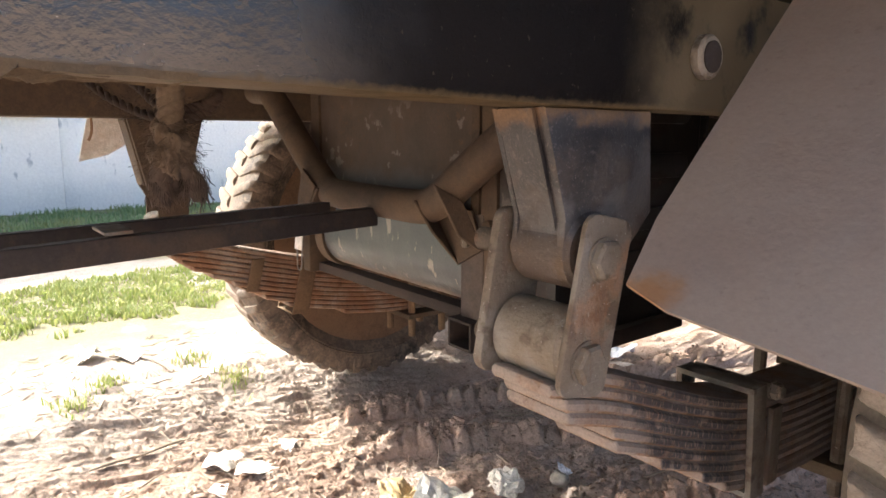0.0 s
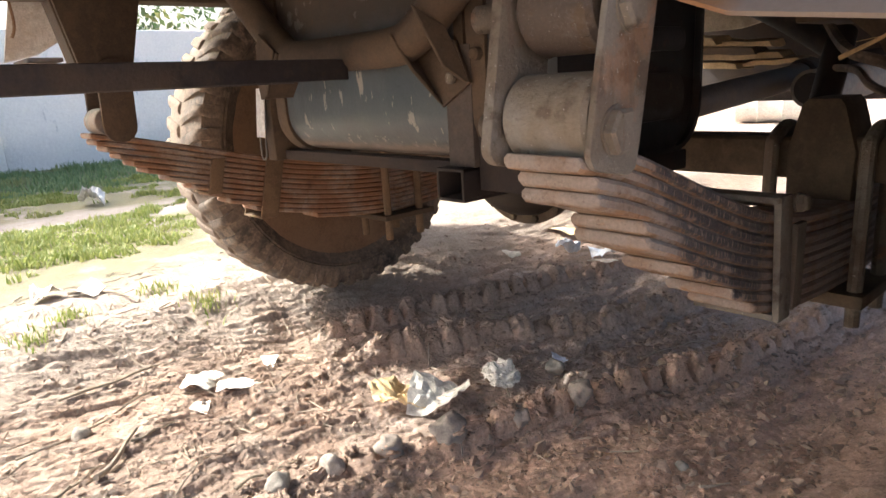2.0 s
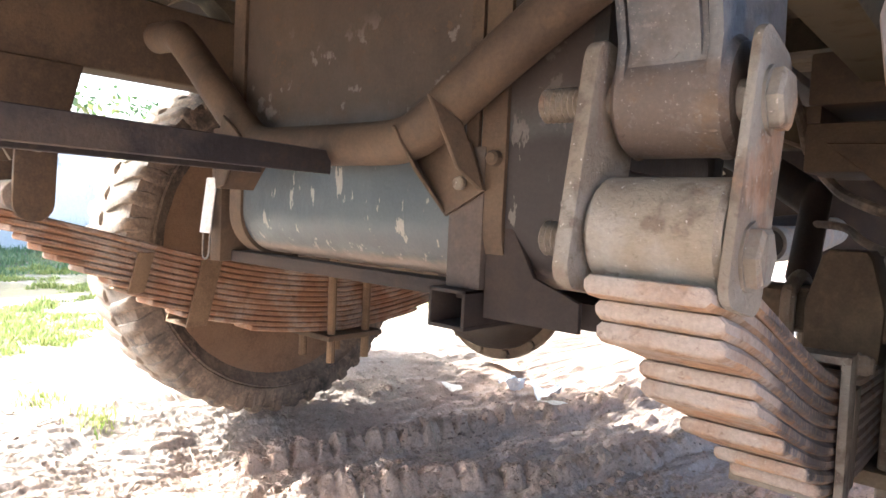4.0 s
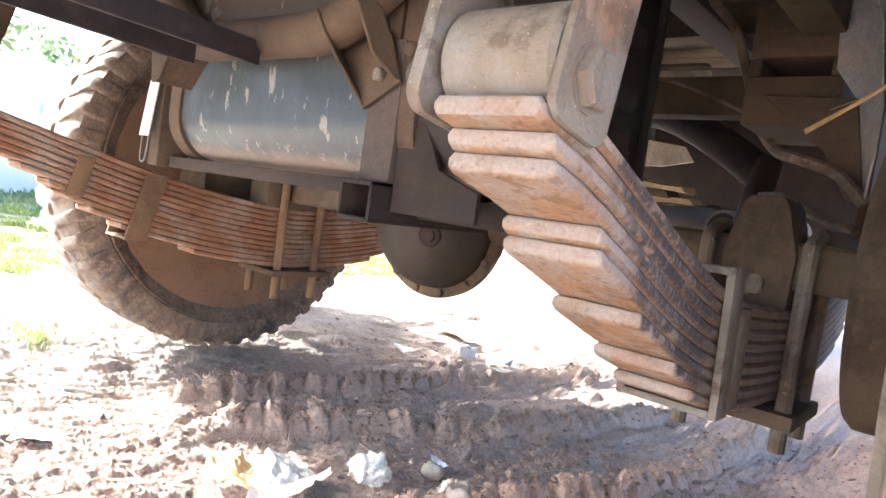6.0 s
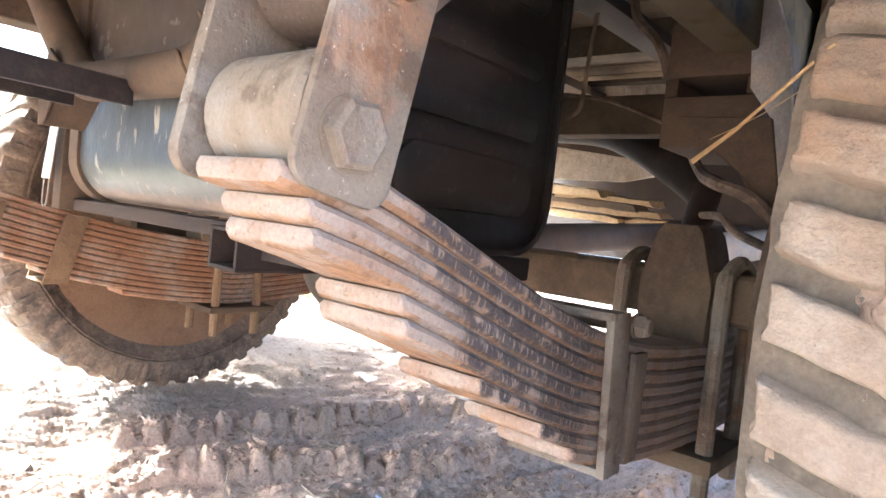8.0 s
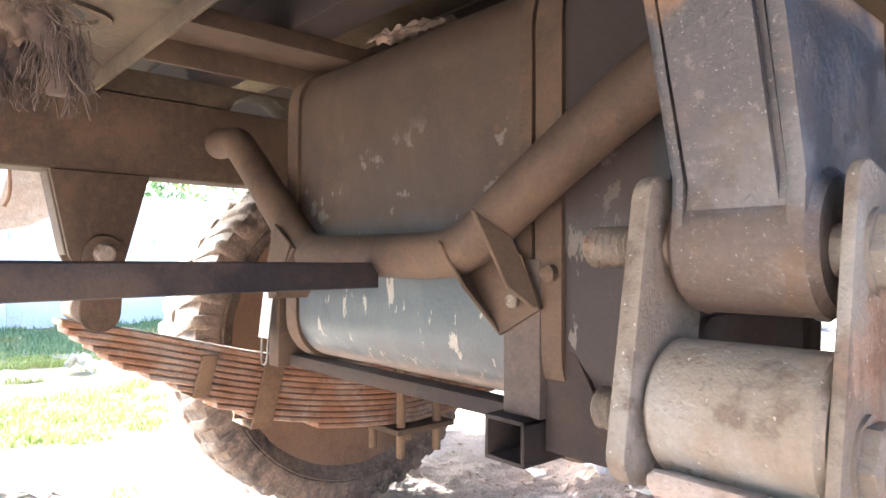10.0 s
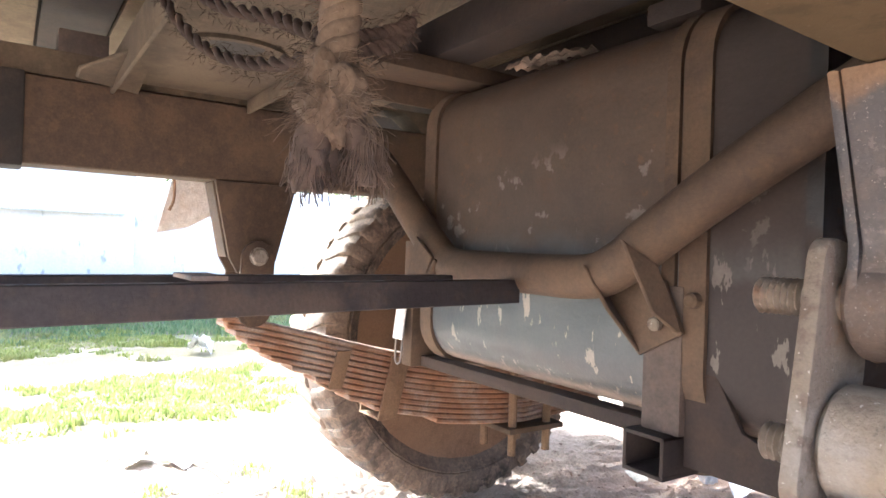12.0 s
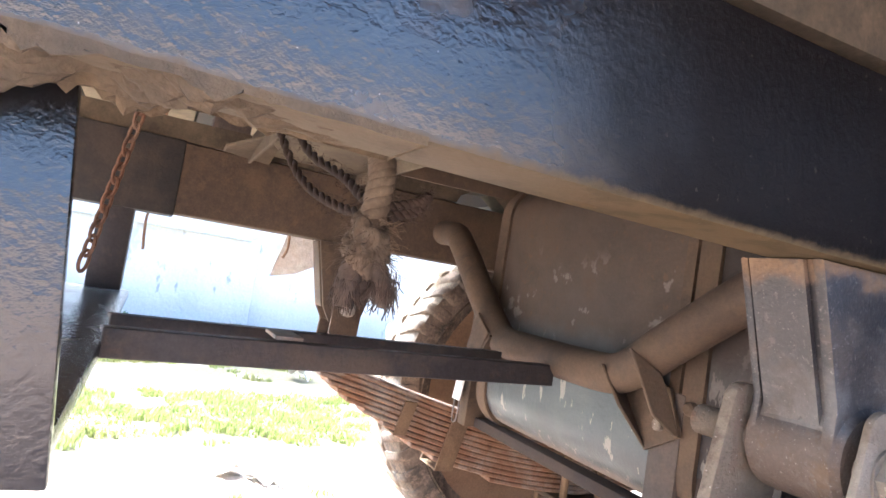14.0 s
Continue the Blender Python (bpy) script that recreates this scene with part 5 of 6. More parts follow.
# mudguard sheet: it leans forward as it rises, with a folded lower edge


def guard_bm():
    bm = bmesh.new()
    rows = []
    for i in range(9):
        u = i / 8
        row = []
        for j in range(7):
            v = j / 6
            z0 = 0.781 - 0.045 * u * 1.2
            x0 = -0.232 + 0.42 * u
            corner = 0.02 * max(0, 1 - u * 8) * max(0, 1 - v * 6)
            row.append(bm.verts.new((x0 + corner * 0.7, 0.518 + 0.36 * v, z0 + 0.345 * v + corner * 0.4)))
        rows.append(row)
    for a, b in zip(rows, rows[1:]):
        for j in range(6):
            bm.faces.new((a[j], b[j], b[j + 1], a[j + 1]))
    bmesh.ops.recalc_face_normals(bm, faces=bm.faces[:])
    bmesh.ops.solidify(bm, geom=bm.faces[:], thickness=0.004)
    return roughen(bm, 0.001, 12)


part("mudguard", guard_bm(), PANEL, truck, "beige mudguard sheet with a rusty lower corner")
part("tail_pipe", sweep_bm([(-0.737, 3.2, 0.70), (-0.737, 2.7, 0.66), (-0.737, 2.272, 0.655)], 0.058, 20, 6), GREY_PIPE, truck, "grey pipe with an open end")
# black disc on the capped end stands in for the shaded mouth
part("pipe_mouth", rod_bm((-0.737, 2.2715, 0.655), (-0.737, 2.268, 0.655), 0.047, 20), HOSE, truck.children[-1])
part("exhaust_pipe", sweep_bm([(-1.05, 1.90, 0.94), (-0.92, 1.85, 0.932), (-0.78, 1.82, 0.914), (-0.68, 1.80, 0.874), (-0.585, 1.78, 0.820), (-0.503, 1.77, 0.765)], 0.040, 18, 6), HOSE, truck, "thick sooty black pipe")
part("shock_absorber", join_bm(rod_bm((-0.503, 1.768, 0.800), (-0.497, 1.64, 0.60), 0.030, 20, 0.004), rod_bm((-0.500, 1.71, 0.705), (-0.496, 1.62, 0.57), 0.025, 20)), FRAME_DARK, truck, "dark damper tube")
shaft = part("drive_shaft", rod_bm((-0.935, 1.33, 0.598), (-0.890, 2.60, 0.689), 0.042, 24, 0.004), FRAME_DROP, truck, "dusty grey drive shaft")
part("joint", rod_bm((-0.890, 2.60, 0.689), (-0.887, 2.70, 0.696), 0.055, 20, 0.008), FRAME_DARK, shaft)
part("end_shaft", rod_bm((-0.887, 2.70, 0.696), (-0.86, 4.2, 0.78), 0.040, 20), FRAME_DARK, shaft)
part("splash_plate", wedge_plate([(-1.47, 2.60, 1.004), (-1.02, 2.60, 0.945), (-0.98, 2.60, 0.89), (-1.10, 2.60, 0.866), (-1.45, 2.60, 0.866)], 0.01), PALE_SHEET, truck, "pale beige plate behind the pipe")
for i, (xa, za, xb, zb, h) in enumerate(((-1.74, 0.893, -1.36, 0.865, 0.035), (-1.62, 0.862, -1.14, 0.838, 0.022), (-1.72, 0.843, -1.22, 0.815, 0.03), (-1.70, 0.81, -1.12, 0.79, 0.028), (-1.70, 0.775, -1.30, 0.755, 0.03), (-1.40, 0.765, -1.05, 0.760, 0.02))):
    board = wedge_plate([(xa, 3.10 + 0.02 * i, za), (xb, 3.06 + 0.02 * i, zb), (xb + 0.02, 3.06 + 0.02 * i, zb - h), (xa, 3.10 + 0.02 * i, za - h)], 0.12)
    bmesh.ops.subdivide_edges(board, edges=board.edges[:], cuts=5, use_grid_fill=True)
    part("split_board", roughen(board, 0.014, 12, 0.004), WOOD if i != 2 else FRAME_BROWN, truck, "split yellow board wedged in the frame")
rib_sheet = part("ribbed_sheet", wedge_plate([(-1.36, 2.40, 1.180), (-0.90, 2.40, 1.175), (-0.86, 2.40, 1.00), (-1.36, 2.40, 1.00)], 0.006), RIB_SHEET, truck, "pale dusty ribbed sheet")
for x in (-1.30, -1.22, -1.13, -1.05, -0.97):
    part("rib", box_bm((x, 2.385, 1.01), (x + 0.012, 2.3995, 1.165), 0.003), RIB_SHEET, rib_sheet)
part("lip", box_bm((-1.36, 2.36, 1.178), (-0.90, 2.40, 1.190), 0.002), TAN, rib_sheet)
for pts, r in (([(-0.57, 1.44, 1.10), (-0.557, 1.44, 1.054), (-0.514, 1.445, 1.004), (-0.478, 1.45, 0.916), (-0.467, 1.5, 0.847), (-0.398, 1.40, 0.777), (-0.330, 1.27, 0.746), (-0.272, 1.25, 0.725), (-0.232, 1.25, 0.686)], 0.009),
               ([(-0.87, 1.6, 0.955), (-0.816, 1.6, 0.964), (-0.685, 1.6, 0.945), (-0.577, 1.6, 0.904), (-0.463, 1.6, 0.854)], 0.004),
               ([(-0.675, 1.5, 1.10), (-0.681, 1.5, 1.038), (-0.685, 1.5, 0.965), (-0.691, 1.5, 0.908), (-0.72, 1.5, 0.887)], 0.0045),
               ([(-0.51, 1.72, 0.72), (-0.42, 1.60, 0.715), (-0.36, 1.5, 0.685), (-0.26, 1.4, 0.655)], 0.008)):
    part("cable", sweep_bm(pts, r, 8, 6), CABLE, truck, "dusty hanging cable")

# unseen box with lid and straps, added to cast shade past the wheel
side_box = part("side_box", box_bm((-2.44, 1.35, 0.30), (-2.20, 1.84, 1.0), 0.012, 2), FRAME_DARK, truck, "unseen dark box behind the wheel, added to shade the ground")
part("lid", box_bm((-2.4495, 1.37, 0.34), (-2.4405, 1.82, 0.96), 0.003), FRAME_BROWN, side_box)
for y0 in (1.40, 1.74):
    part("hanger_strap", box_bm((-2.36, y0, 1.001), (-2.30, y0 + 0.04, 1.236), 0.002), FRAME_DARK, side_box)
# plain box added at the front to keep sky light out
part("cab", box_bm((-2.12, 4.45, 0.70), (0.12, 6.0, 2.4), 0.05, 3), FRAME_DARK, truck, "unseen dark box at the front, added to block the sky")
# three plates added to close the underside against outside light
part("bulkhead", box_bm((-2.4, 3.40, 0.56), (-0.38, 3.44, 1.23), 0.004), FRAME_DARK, truck, "dark plate added to close the bright gap behind the frame")
part("bulkhead", box_bm((-0.290, 2.2, 0.72), (0.10, 2.24, 1.14), 0.004), FRAME_DARK, truck, "dark plate added to close the bright gap behind the frame")
part("side_skirt", box_bm((-0.285, 1.55, 0.66), (-0.270, 2.19, 1.14), 0.003), FRAME_BROWN, truck, "brown plate added to close the side against light")
crust = box_bm((-0.374, -0.10, 0.9285), (-0.297, 0.20, 0.9368), 0.0)
bmesh.ops.subdivide_edges(crust, edges=crust.edges[:], cuts=56, use_grid_fill=True)
for v in crust.verts:
    if v.co.z < 0.932:
        k = noise.noise(Vector((v.co.x * 24, v.co.y * 22, 0))) + 0.5 * noise.noise(v.co * 60)
        k = math.floor(k * 4 + 0.3 * noise.noise(v.co * 150)) / 4 + 0.25 * noise.noise(v.co * 120) + 0.12 * noise.noise(v.co * 300)
        fade = min(1.0, max(0.0, (0.20 - v.co.y) / 0.12))
        v.co.z = 0.9364 - fade * max(0.0, 0.008 + 0.018 * k)
    v.co += 0.0012 * noise.noise_vector(v.co * 60)
    v.co.z += 0.0197 * (0.5 - v.co.y) + 0.0035
    v.co.x = -0.329 + (v.co.x + 0.3355) * 0.80
part("dust_crust", crust, CLAY, near_rail, "flaking tan clay crust under the rail end", 40)

# ---------------------------------------------------------------- things on the truck
rope = thing("frayed_rope", "frayed coir rope end with a big knot, hanging from the rail", "rope", (-0.475, 0.245, 0.99))
RX, RY = -0.497, 0.239


def strands(points, r, twist, n=3, turns=6):
    """A laid rope: strands wound about a line."""
    pts = smooth_path(points, 30)
    out = []
    for k in range(n):
        line = []
        for i, p in enumerate(pts):
            a = 2 * math.pi * (turns * i / len(pts) + k / n)
            d = (pts[min(i + 1, len(pts) - 1)] - pts[max(i - 1, 0)]).normalized()
            s = d.orthogonal().normalized()
            line.append(p + twist * (math.cos(a) * s + math.sin(a) * d.cross(s)))
        out.append(sweep_bm(line, r, 8, 1))
    return join_bm(*out)


part("rope_length", strands([(RX + 0.004, RY + 0.004, 1.115), (RX + 0.004, RY + 0.003, 1.03), (RX - 0.002, RY, 0.98), (RX + 0.003, RY + 0.002, 0.95), (RX, RY, 0.905)], 0.0062, 0.0056, 3, 8), ROPE, rope, "twisted coir rope", 60)


def knot_bm():
    bm = bmesh.new()
    bmesh.ops.create_icosphere(bm, subdivisions=5, radius=1)
    for v in bm.verts:
        p = v.co.copy()
        turn = math.atan2(p.y, p.x)
        k = 1 + 0.20 * noise.noise(p * 2.2) + 0.12 * noise.noise(p * 6) + 0.07 * noise.noise(Vector((p.x * 16, p.y * 16, p.z * 5))) + 0.12 * math.sin(6 * p.z + 2 * turn)
        v.co = Vector((RX + 0.0175 * p.x * k, RY + 0.0175 * p.y * k, 0.899 + 0.027 * p.z * k))
    return bm


part("knot", knot_bm(), ROPE, rope, "fuzzy rope knot", 80)


def fibres(n, seed, spread, base, length, r, down):
    rnd = random.Random(seed)
    bms = []
    for i in range(n):
        a, b = rnd.uniform(0, 2 * math.pi), rnd.random() ** 0.5
        p = Vector((base[0] + spread * b * math.cos(a), base[1] + spread * b * math.sin(a), base[2] + rnd.uniform(-0.01, 0.01)))
        d = Vector((math.cos(a) * 0.3 * b, math.sin(a) * 0.3 * b, -down)) if down else Vector((math.cos(a), math.sin(a), rnd.uniform(-0.8, 0.5)))
        pts, l = [p], length * rnd.uniform(0.4, 1.0)
        for k in range(4):
            d = (d + 0.45 * Vector((rnd.uniform(-1, 1), rnd.uniform(-1, 1), rnd.uniform(-1, 0.4)))).normalized()
            pts.append(pts[-1] + d * l / 4)
        bms.append(sweep_bm(pts, r * rnd.uniform(0.6, 1.3), 3, 1))
    return join_bm(*bms)


# three stubby unlaid ends under the knot, each a bundle of fibres
for dx, dy, low in ((-0.006, -0.010, 0.848), (0.010, 0.017, 0.852), (-0.010, 0.004, 0.858)):
    pts = [(RX + dx * 0.4, RY + dy * 0.4, 0.886), (RX + dx * 0.9, RY + dy * 0.9, 0.870), (RX + dx, RY + dy, low)]
    end = part("rope_end", roughen(sweep_bm(pts, 0.0105, 14, 10, 0.5, lambda t: 1.0 - 0.30 * t), 0.0022, 160, 0.0012), ROPE_DARK, rope, "unlaid rope strand", 70)
    tagged(part("tassel", fibres(190, int(low * 1000), 0.010, (RX + dx, RY + dy, low + 0.020), 0.022, 0.00038, 1.8), ROPE_DARK, end, "frayed brown rope ends"), kind="stuff")
tagged(part("fuzz", join_bm(fibres(420, 6, 0.016, (RX, RY, 0.893), 0.024, 0.0002, 0), fibres(320, 7, 0.015, (RX, RY, 0.912), 0.019, 0.0002, 0), fibres(160, 8, 0.007, (RX, RY, 0.945), 0.014, 0.0002, 0), fibres(160, 9, 0.007, (RX, RY, 0.972), 0.013, 0.0002, 0), fibres(120, 10, 0.007, (RX + 0.002, RY, 1.01), 0.013, 0.0002, 0)), ROPE, rope, "fine loose fibres"), kind="stuff")

cord = thing("cord_loops", "dark hairy cord looped between the rope and the cross member", "cord", (-0.75, 0.19, 1.05))
for i, dz in enumerate((0.0, 0.022)):
    loop = [(-0.76 + 0.03 * i, 0.185, 1.085), (-0.745 + 0.03 * i, 0.19, 1.03 + dz), (-0.68 + 0.03 * i, 0.21, 0.968 + dz), (-0.60 + 0.03 * i, 0.23, 0.937 + dz), (-0.505, 0.240, 0.924 + dz * 0.4), (-0.490, 0.268, 0.930 + dz * 0.3), (-0.492, 0.282, 0.946)]
    part("loop", roughen(strands(loop, 0.0027, 0.0023, 2, 17), 0.0008, 160), CORD, cord, "", 70)
    tagged(part("hair", join_bm(*[fibres(26, 30 + 20 * i + k, 0.002, p, 0.009, 0.00016, 0) for k, p in enumerate(smooth_path(loop, 5))]), CORD, cord), kind="stuff")
part("wrapping", roughen(sweep_bm([(-0.765, 0.183, 1.06), (-0.755, 0.186, 1.085), (-0.75, 0.188, 1.112)], 0.016, 12, 6, 0.8), 0.003, 80), ROPE, cord, "ragged wrapping")

chain = thing("chain", "short rusty chain hanging at the rear post", "chain", (-0.62, 0.05, 0.98))
cpts = [(-0.602 + 0.002 * k, 0.062 - 0.0018 * k, 1.004 - 0.0122 * k) for k in range(14)]
for i, (a, b) in enumerate(zip(cpts, cpts[1:])):
    ring = sweep_bm([(0.0042 * math.cos(t) if i % 2 else 0, 0 if i % 2 else 0.0042 * math.cos(t), 0.0088 * math.sin(t)) for t in [2 * math.pi * k / 12 for k in range(13)]], 0.0016, 6, 1)
    ring.transform(Matrix.Translation((Vector(a) + Vector(b)) / 2) @ (Vector(b) - Vector(a)).to_track_quat("Z", "Y").to_matrix().to_4x4())
    part("link", ring, CHAIN, chain)
part("hook", sweep_bm([(-0.60, 0.064, 1.00), (-0.60, 0.075, 1.02), (-0.60, 0.066, 1.045), (-0.60, 0.05, 1.04), (-0.598, 0.048, 1.112)], 0.004, 8, 6), CHAIN, chain)

straw = thing("straw", "dry split straw stuck in the muddy tyre", "straw", (-0.115, 0.79, 0.80))
part("stalk", wedge_plate([(-0.2655, 0.998, 0.7425), (-0.2625, 0.995, 0.737), (-0.20, 0.915, 0.7555), (-0.108, 0.80, 0.792), (-0.109, 0.80, 0.7935), (-0.20, 0.916, 0.760)], 0.0025), STRAW, straw)
part("stalk", sweep_bm([(-0.235, 0.96, 0.757), (-0.17, 0.88, 0.763), (-0.105, 0.80, 0.777)], 0.0004, 5, 4), STRAW, straw)

rag = bmesh.new()
bmesh.ops.create_grid(rag, x_segments=18, y_segments=12, size=0.5)
for v in rag.verts:
    u, w = v.co.x, v.co.y
    v.co = Vector((-0.93 + 0.13 * u + 0.05 * w, 0.80 + 0.06 * w, 1.121 + 0.022 * abs(noise.noise(Vector((u * 4, w * 4, 2)))) + 0.008 * abs(noise.noise(Vector((u * 11, w * 11, 5))))))
bmesh.ops.solidify(rag, geom=rag.faces[:], thickness=0.0012)
single("rag", rag, CABLE, "crumpled dusty rag lying on the fuel tank", "rag", (-0.93, 0.80, 1.12), smooth=60)

tag = thing("white_strap", "white plastic strap with a wire loop beside the tank", "strap", (-1.26, 0.735, 0.74))
part("strip", wedge_plate([(-1.272, 0.733, 0.750), (-1.238, 0.733, 0.750), (-1.250, 0.729, 0.650), (-1.286, 0.729, 0.650)], 0.003), WHITE_PLASTIC, tag)
part("wire_loop", sweep_bm([(-1.252, 0.729, 0.655), (-1.254, 0.727, 0.61), (-1.272, 0.727, 0.608), (-1.274, 0.728, 0.652)], 0.002, 6, 5), GREY_PIPE, tag)

flap = single("white_flap", roughen(wedge_plate([(-1.80, 0.381, 0.841), (-1.80, 0.452, 0.858), (-1.80, 0.509, 0.890), (-1.80, 0.515, 1.25), (-1.80, 0.485, 1.25)], 0.004), 0.003, 14), WHITE_PLASTIC, "torn white plastic sheet hanging from the bed", "plastic sheet", (-1.80, 0.5, 1.25))
for i, pts in enumerate(([(-1.78, 0.40, 1.24), (-1.78, 0.41, 1.02), (-1.78, 0.415, 0.93), (-1.78, 0.405, 0.895)], [(-1.75, 0.06, 1.24), (-1.75, 0.065, 1.0), (-1.75, 0.06, 0.93), (-1.75, 0.065, 0.86)])):
    single("hanging_wire", sweep_bm(pts, 0.0035, 6, 6), CHAIN, "thin rusty wire hanging below the bed", "wire", pts[0], group="hanging wires")

# ---------------------------------------------------------------- things on the ground


def lump_bm(place, size, seed, rough=0.35, flat=0.8):
    bm = bmesh.new()
    bmesh.ops.create_icosphere(bm, subdivisions=3, radius=1)
    o = Vector((seed * 3.1, seed * 1.7, 0))
    for v in bm.verts:
        p = v.co.copy()
        k = 1 + rough * noise.noise(p * 1.3 + o) + rough * 0.4 * noise.noise(p * 4 + o)
        v.co = Vector((p.x * k * size[0], p.y * k * size[1], p.z * k * size[2] * (flat if p.z < 0 else 1))) + Vector(place)
    return bm


for i, (x, y, s) in enumerate(((-0.985, 0.650, 0.028), (-0.955, 0.765, 0.033), (-0.895, 0.878, 0.038), (-0.83, 1.02, 0.028), (-0.775, 1.16, 0.034))):
    z = ground_z(x, y)
    single("mud_lump", lump_bm((x, y, z + s * 0.1), (s * 0.9, s * (0.7 + 0.12 * (i % 3)), s * (0.9 - 0.1 * (i % 2))), 3 * i + 1, 0.55), CLOD, "smooth lump of pressed grey-brown mud on the rut", "mud", (x, y, z), group="mud lumps along the ruts", smooth=80)

# torn clumps along the ruts, and crumbs between them


def ball(subdivisions):
    bm = bmesh.new()
    bmesh.ops.create_icosphere(bm, subdivisions=subdivisions, radius=1)
    out = np.array([v.co[:] for v in bm.verts]), [tuple(v.index for v in f.verts) for f in bm.faces]
    bm.free()
    return out


def scattered(name, spots, subdivisions, rough, sink, material, seed, label, sharp):
    rnd = random.Random(seed)
    bv, bf = ball(subdivisions)
    heights = ground_height(np.array([s[0] for s in spots]), np.array([s[1] for s in spots]))
    cv, cf = [], []
    for (x, y, s), z in zip(spots, heights):
        o = Vector((rnd.random() * 50, rnd.random() * 50, 0))
        turn = np.array(Euler((rnd.uniform(-0.5, 0.5), rnd.uniform(-0.5, 0.5), rnd.random() * 6)).to_matrix())
        st = np.array((rnd.uniform(0.7, 1.7), rnd.uniform(0.6, 1.1), rnd.uniform(0.45, 0.8)))
        k = np.array([1 + rough * (noise.noise(Vector(p) * 1.1 + o) + 0.9 * abs(noise.noise(Vector(p) * 2.3 + o)) - 0.35 + 0.35 * noise.noise(Vector(p) * 5.5 + o)) for p in bv])
        q = ((bv * st) * k[:, None]) @ turn.T * s
        n0 = len(cv)
        cv += (q + np.array((x, y, float(z) + s * sink))).tolist()
        cf += [tuple(n0 + j for j in f) for f in bf]
    me = bpy.data.meshes.new(name)
    me.from_pydata(cv, [], cf)
    me.materials.append(material)
    me.shade_smooth()
    me.set_sharp_from_angle(angle=radians(sharp))
    return tagged(new(name, me), label, "mud", kind="stuff")


rnd = random.Random(8)


def along_rut(spread):
    rut = rnd.choice(RIDGES)
    k = rnd.randrange(len(rut) - 1)
    t = rnd.random()
    return rut[k][0] + (rut[k + 1][0] - rut[k][0]) * t + rnd.gauss(0, spread), rut[k][1] + (rut[k + 1][1] - rut[k][1]) * t + rnd.gauss(0, 0.02)


clumps = [(*along_rut(0.018), 0.008 + 0.014 * rnd.random() ** 1.5) for i in range(130)] + [(*along_rut(0.10), 0.006 + 0.012 * rnd.random() ** 2) for i in range(110)]
scattered("mud_clumps", clumps, 3, 0.75, 0.15, MUD, 5, "torn clumps of grey-brown mud along the tyre ruts", 50)
crumbs = [(*along_rut(0.10), 0.002 + 0.006 * rnd.random() ** 3) for i in range(3000)] + [(rnd.uniform(-2.0, -0.25), rnd.uniform(0.25, 2.7), 0.0018 + 0.006 * rnd.random() ** 4) for i in range(4500)] + [(rnd.uniform(-0.95, -0.30), rnd.uniform(0.6, 1.9), 0.003 + 0.011 * rnd.random() ** 3) for i in range(1600)]
scattered("mud_crumbs", crumbs, 1, 0.7, 0.2, CRUMBS, 6, "small crumbs of brown mud between the ruts", 35)

# chaff and straw bits trodden into the mud
rnd = random.Random(23)
sv, sf, bits = [], [], []
for i in range(900):
    x, y = rnd.uniform(-2.6, -0.6), rnd.uniform(0.15, 1.6)
    if x > -1.2 and rnd.random() < 0.6:
        continue
    bits.append((x, y, rnd.uniform(0, math.pi), rnd.uniform(0.008, 0.035), rnd.uniform(0.0008, 0.002)))
ends = []
for x, y, a, l, w in bits:
    ends += [(x - l * math.cos(a), y - l * math.sin(a)), (x + l * math.cos(a), y + l * math.sin(a))]
ez = ground_height(np.array([e[0] for e in ends]), np.array([e[1] for e in ends]))
for i, (x, y, a, l, w) in enumerate(bits):
    p, q = Vector((*ends[2 * i], ez[2 * i] + 0.003)), Vector((*ends[2 * i + 1], ez[2 * i + 1] + 0.003))
    s = Vector((-math.sin(a), math.cos(a), 0)) * w
    n0 = len(sv)
    for c in (p, q):
        sv += [tuple(c - s), tuple(c + s), tuple(c + Vector((0, 0, w * 1.6)))]
    sf += [(n0, n0 + 1, n0 + 4, n0 + 3), (n0 + 1, n0 + 2, n0 + 5, n0 + 4), (n0 + 2, n0, n0 + 3, n0 + 5), (n0, n0 + 2, n0 + 1), (n0 + 3, n0 + 4, n0 + 5)]
me = bpy.data.meshes.new("straw_bits")
me.from_pydata(sv, [], sf)
me.materials.append(STICK)
tagged(new("straw_bits", me), "small straw bits trodden into the dry mud", "straw", kind="stuff")


def crumple_bm(place, w, h, lift, seed, turn):
    """A crushed sheet: a shell of flat facets with folds pulled out."""
    bm = bmesh.new()
    bmesh.ops.create_icosphere(bm, subdivisions=4, radius=1)
    o = Vector((seed * 5.3, seed * 2.9, seed * 1.1))
    rot = Matrix.Rotation(turn, 3, "Z")
    for v in bm.verts:
        p = v.co.copy()
        k = 0.78 + 0.5 * abs(noise.noise(p * 1.7 + o)) + 0.2 * noise.noise(p * 0.9 + o) + 0.30 * abs(noise.noise(p * 3.7 + o)) + 0.15 * abs(noise.noise(p * 8 + o))
        q = rot @ Vector((p.x * w * 0.5 * k, p.y * h * 0.5 * k, 0))
        v.co = Vector((place[0] + q.x, place[1] + q.y, place[2] + max(p.z, -0.15) * lift * (k + 0.4 * noise.noise(p * 2.4 + o))))
    return bm


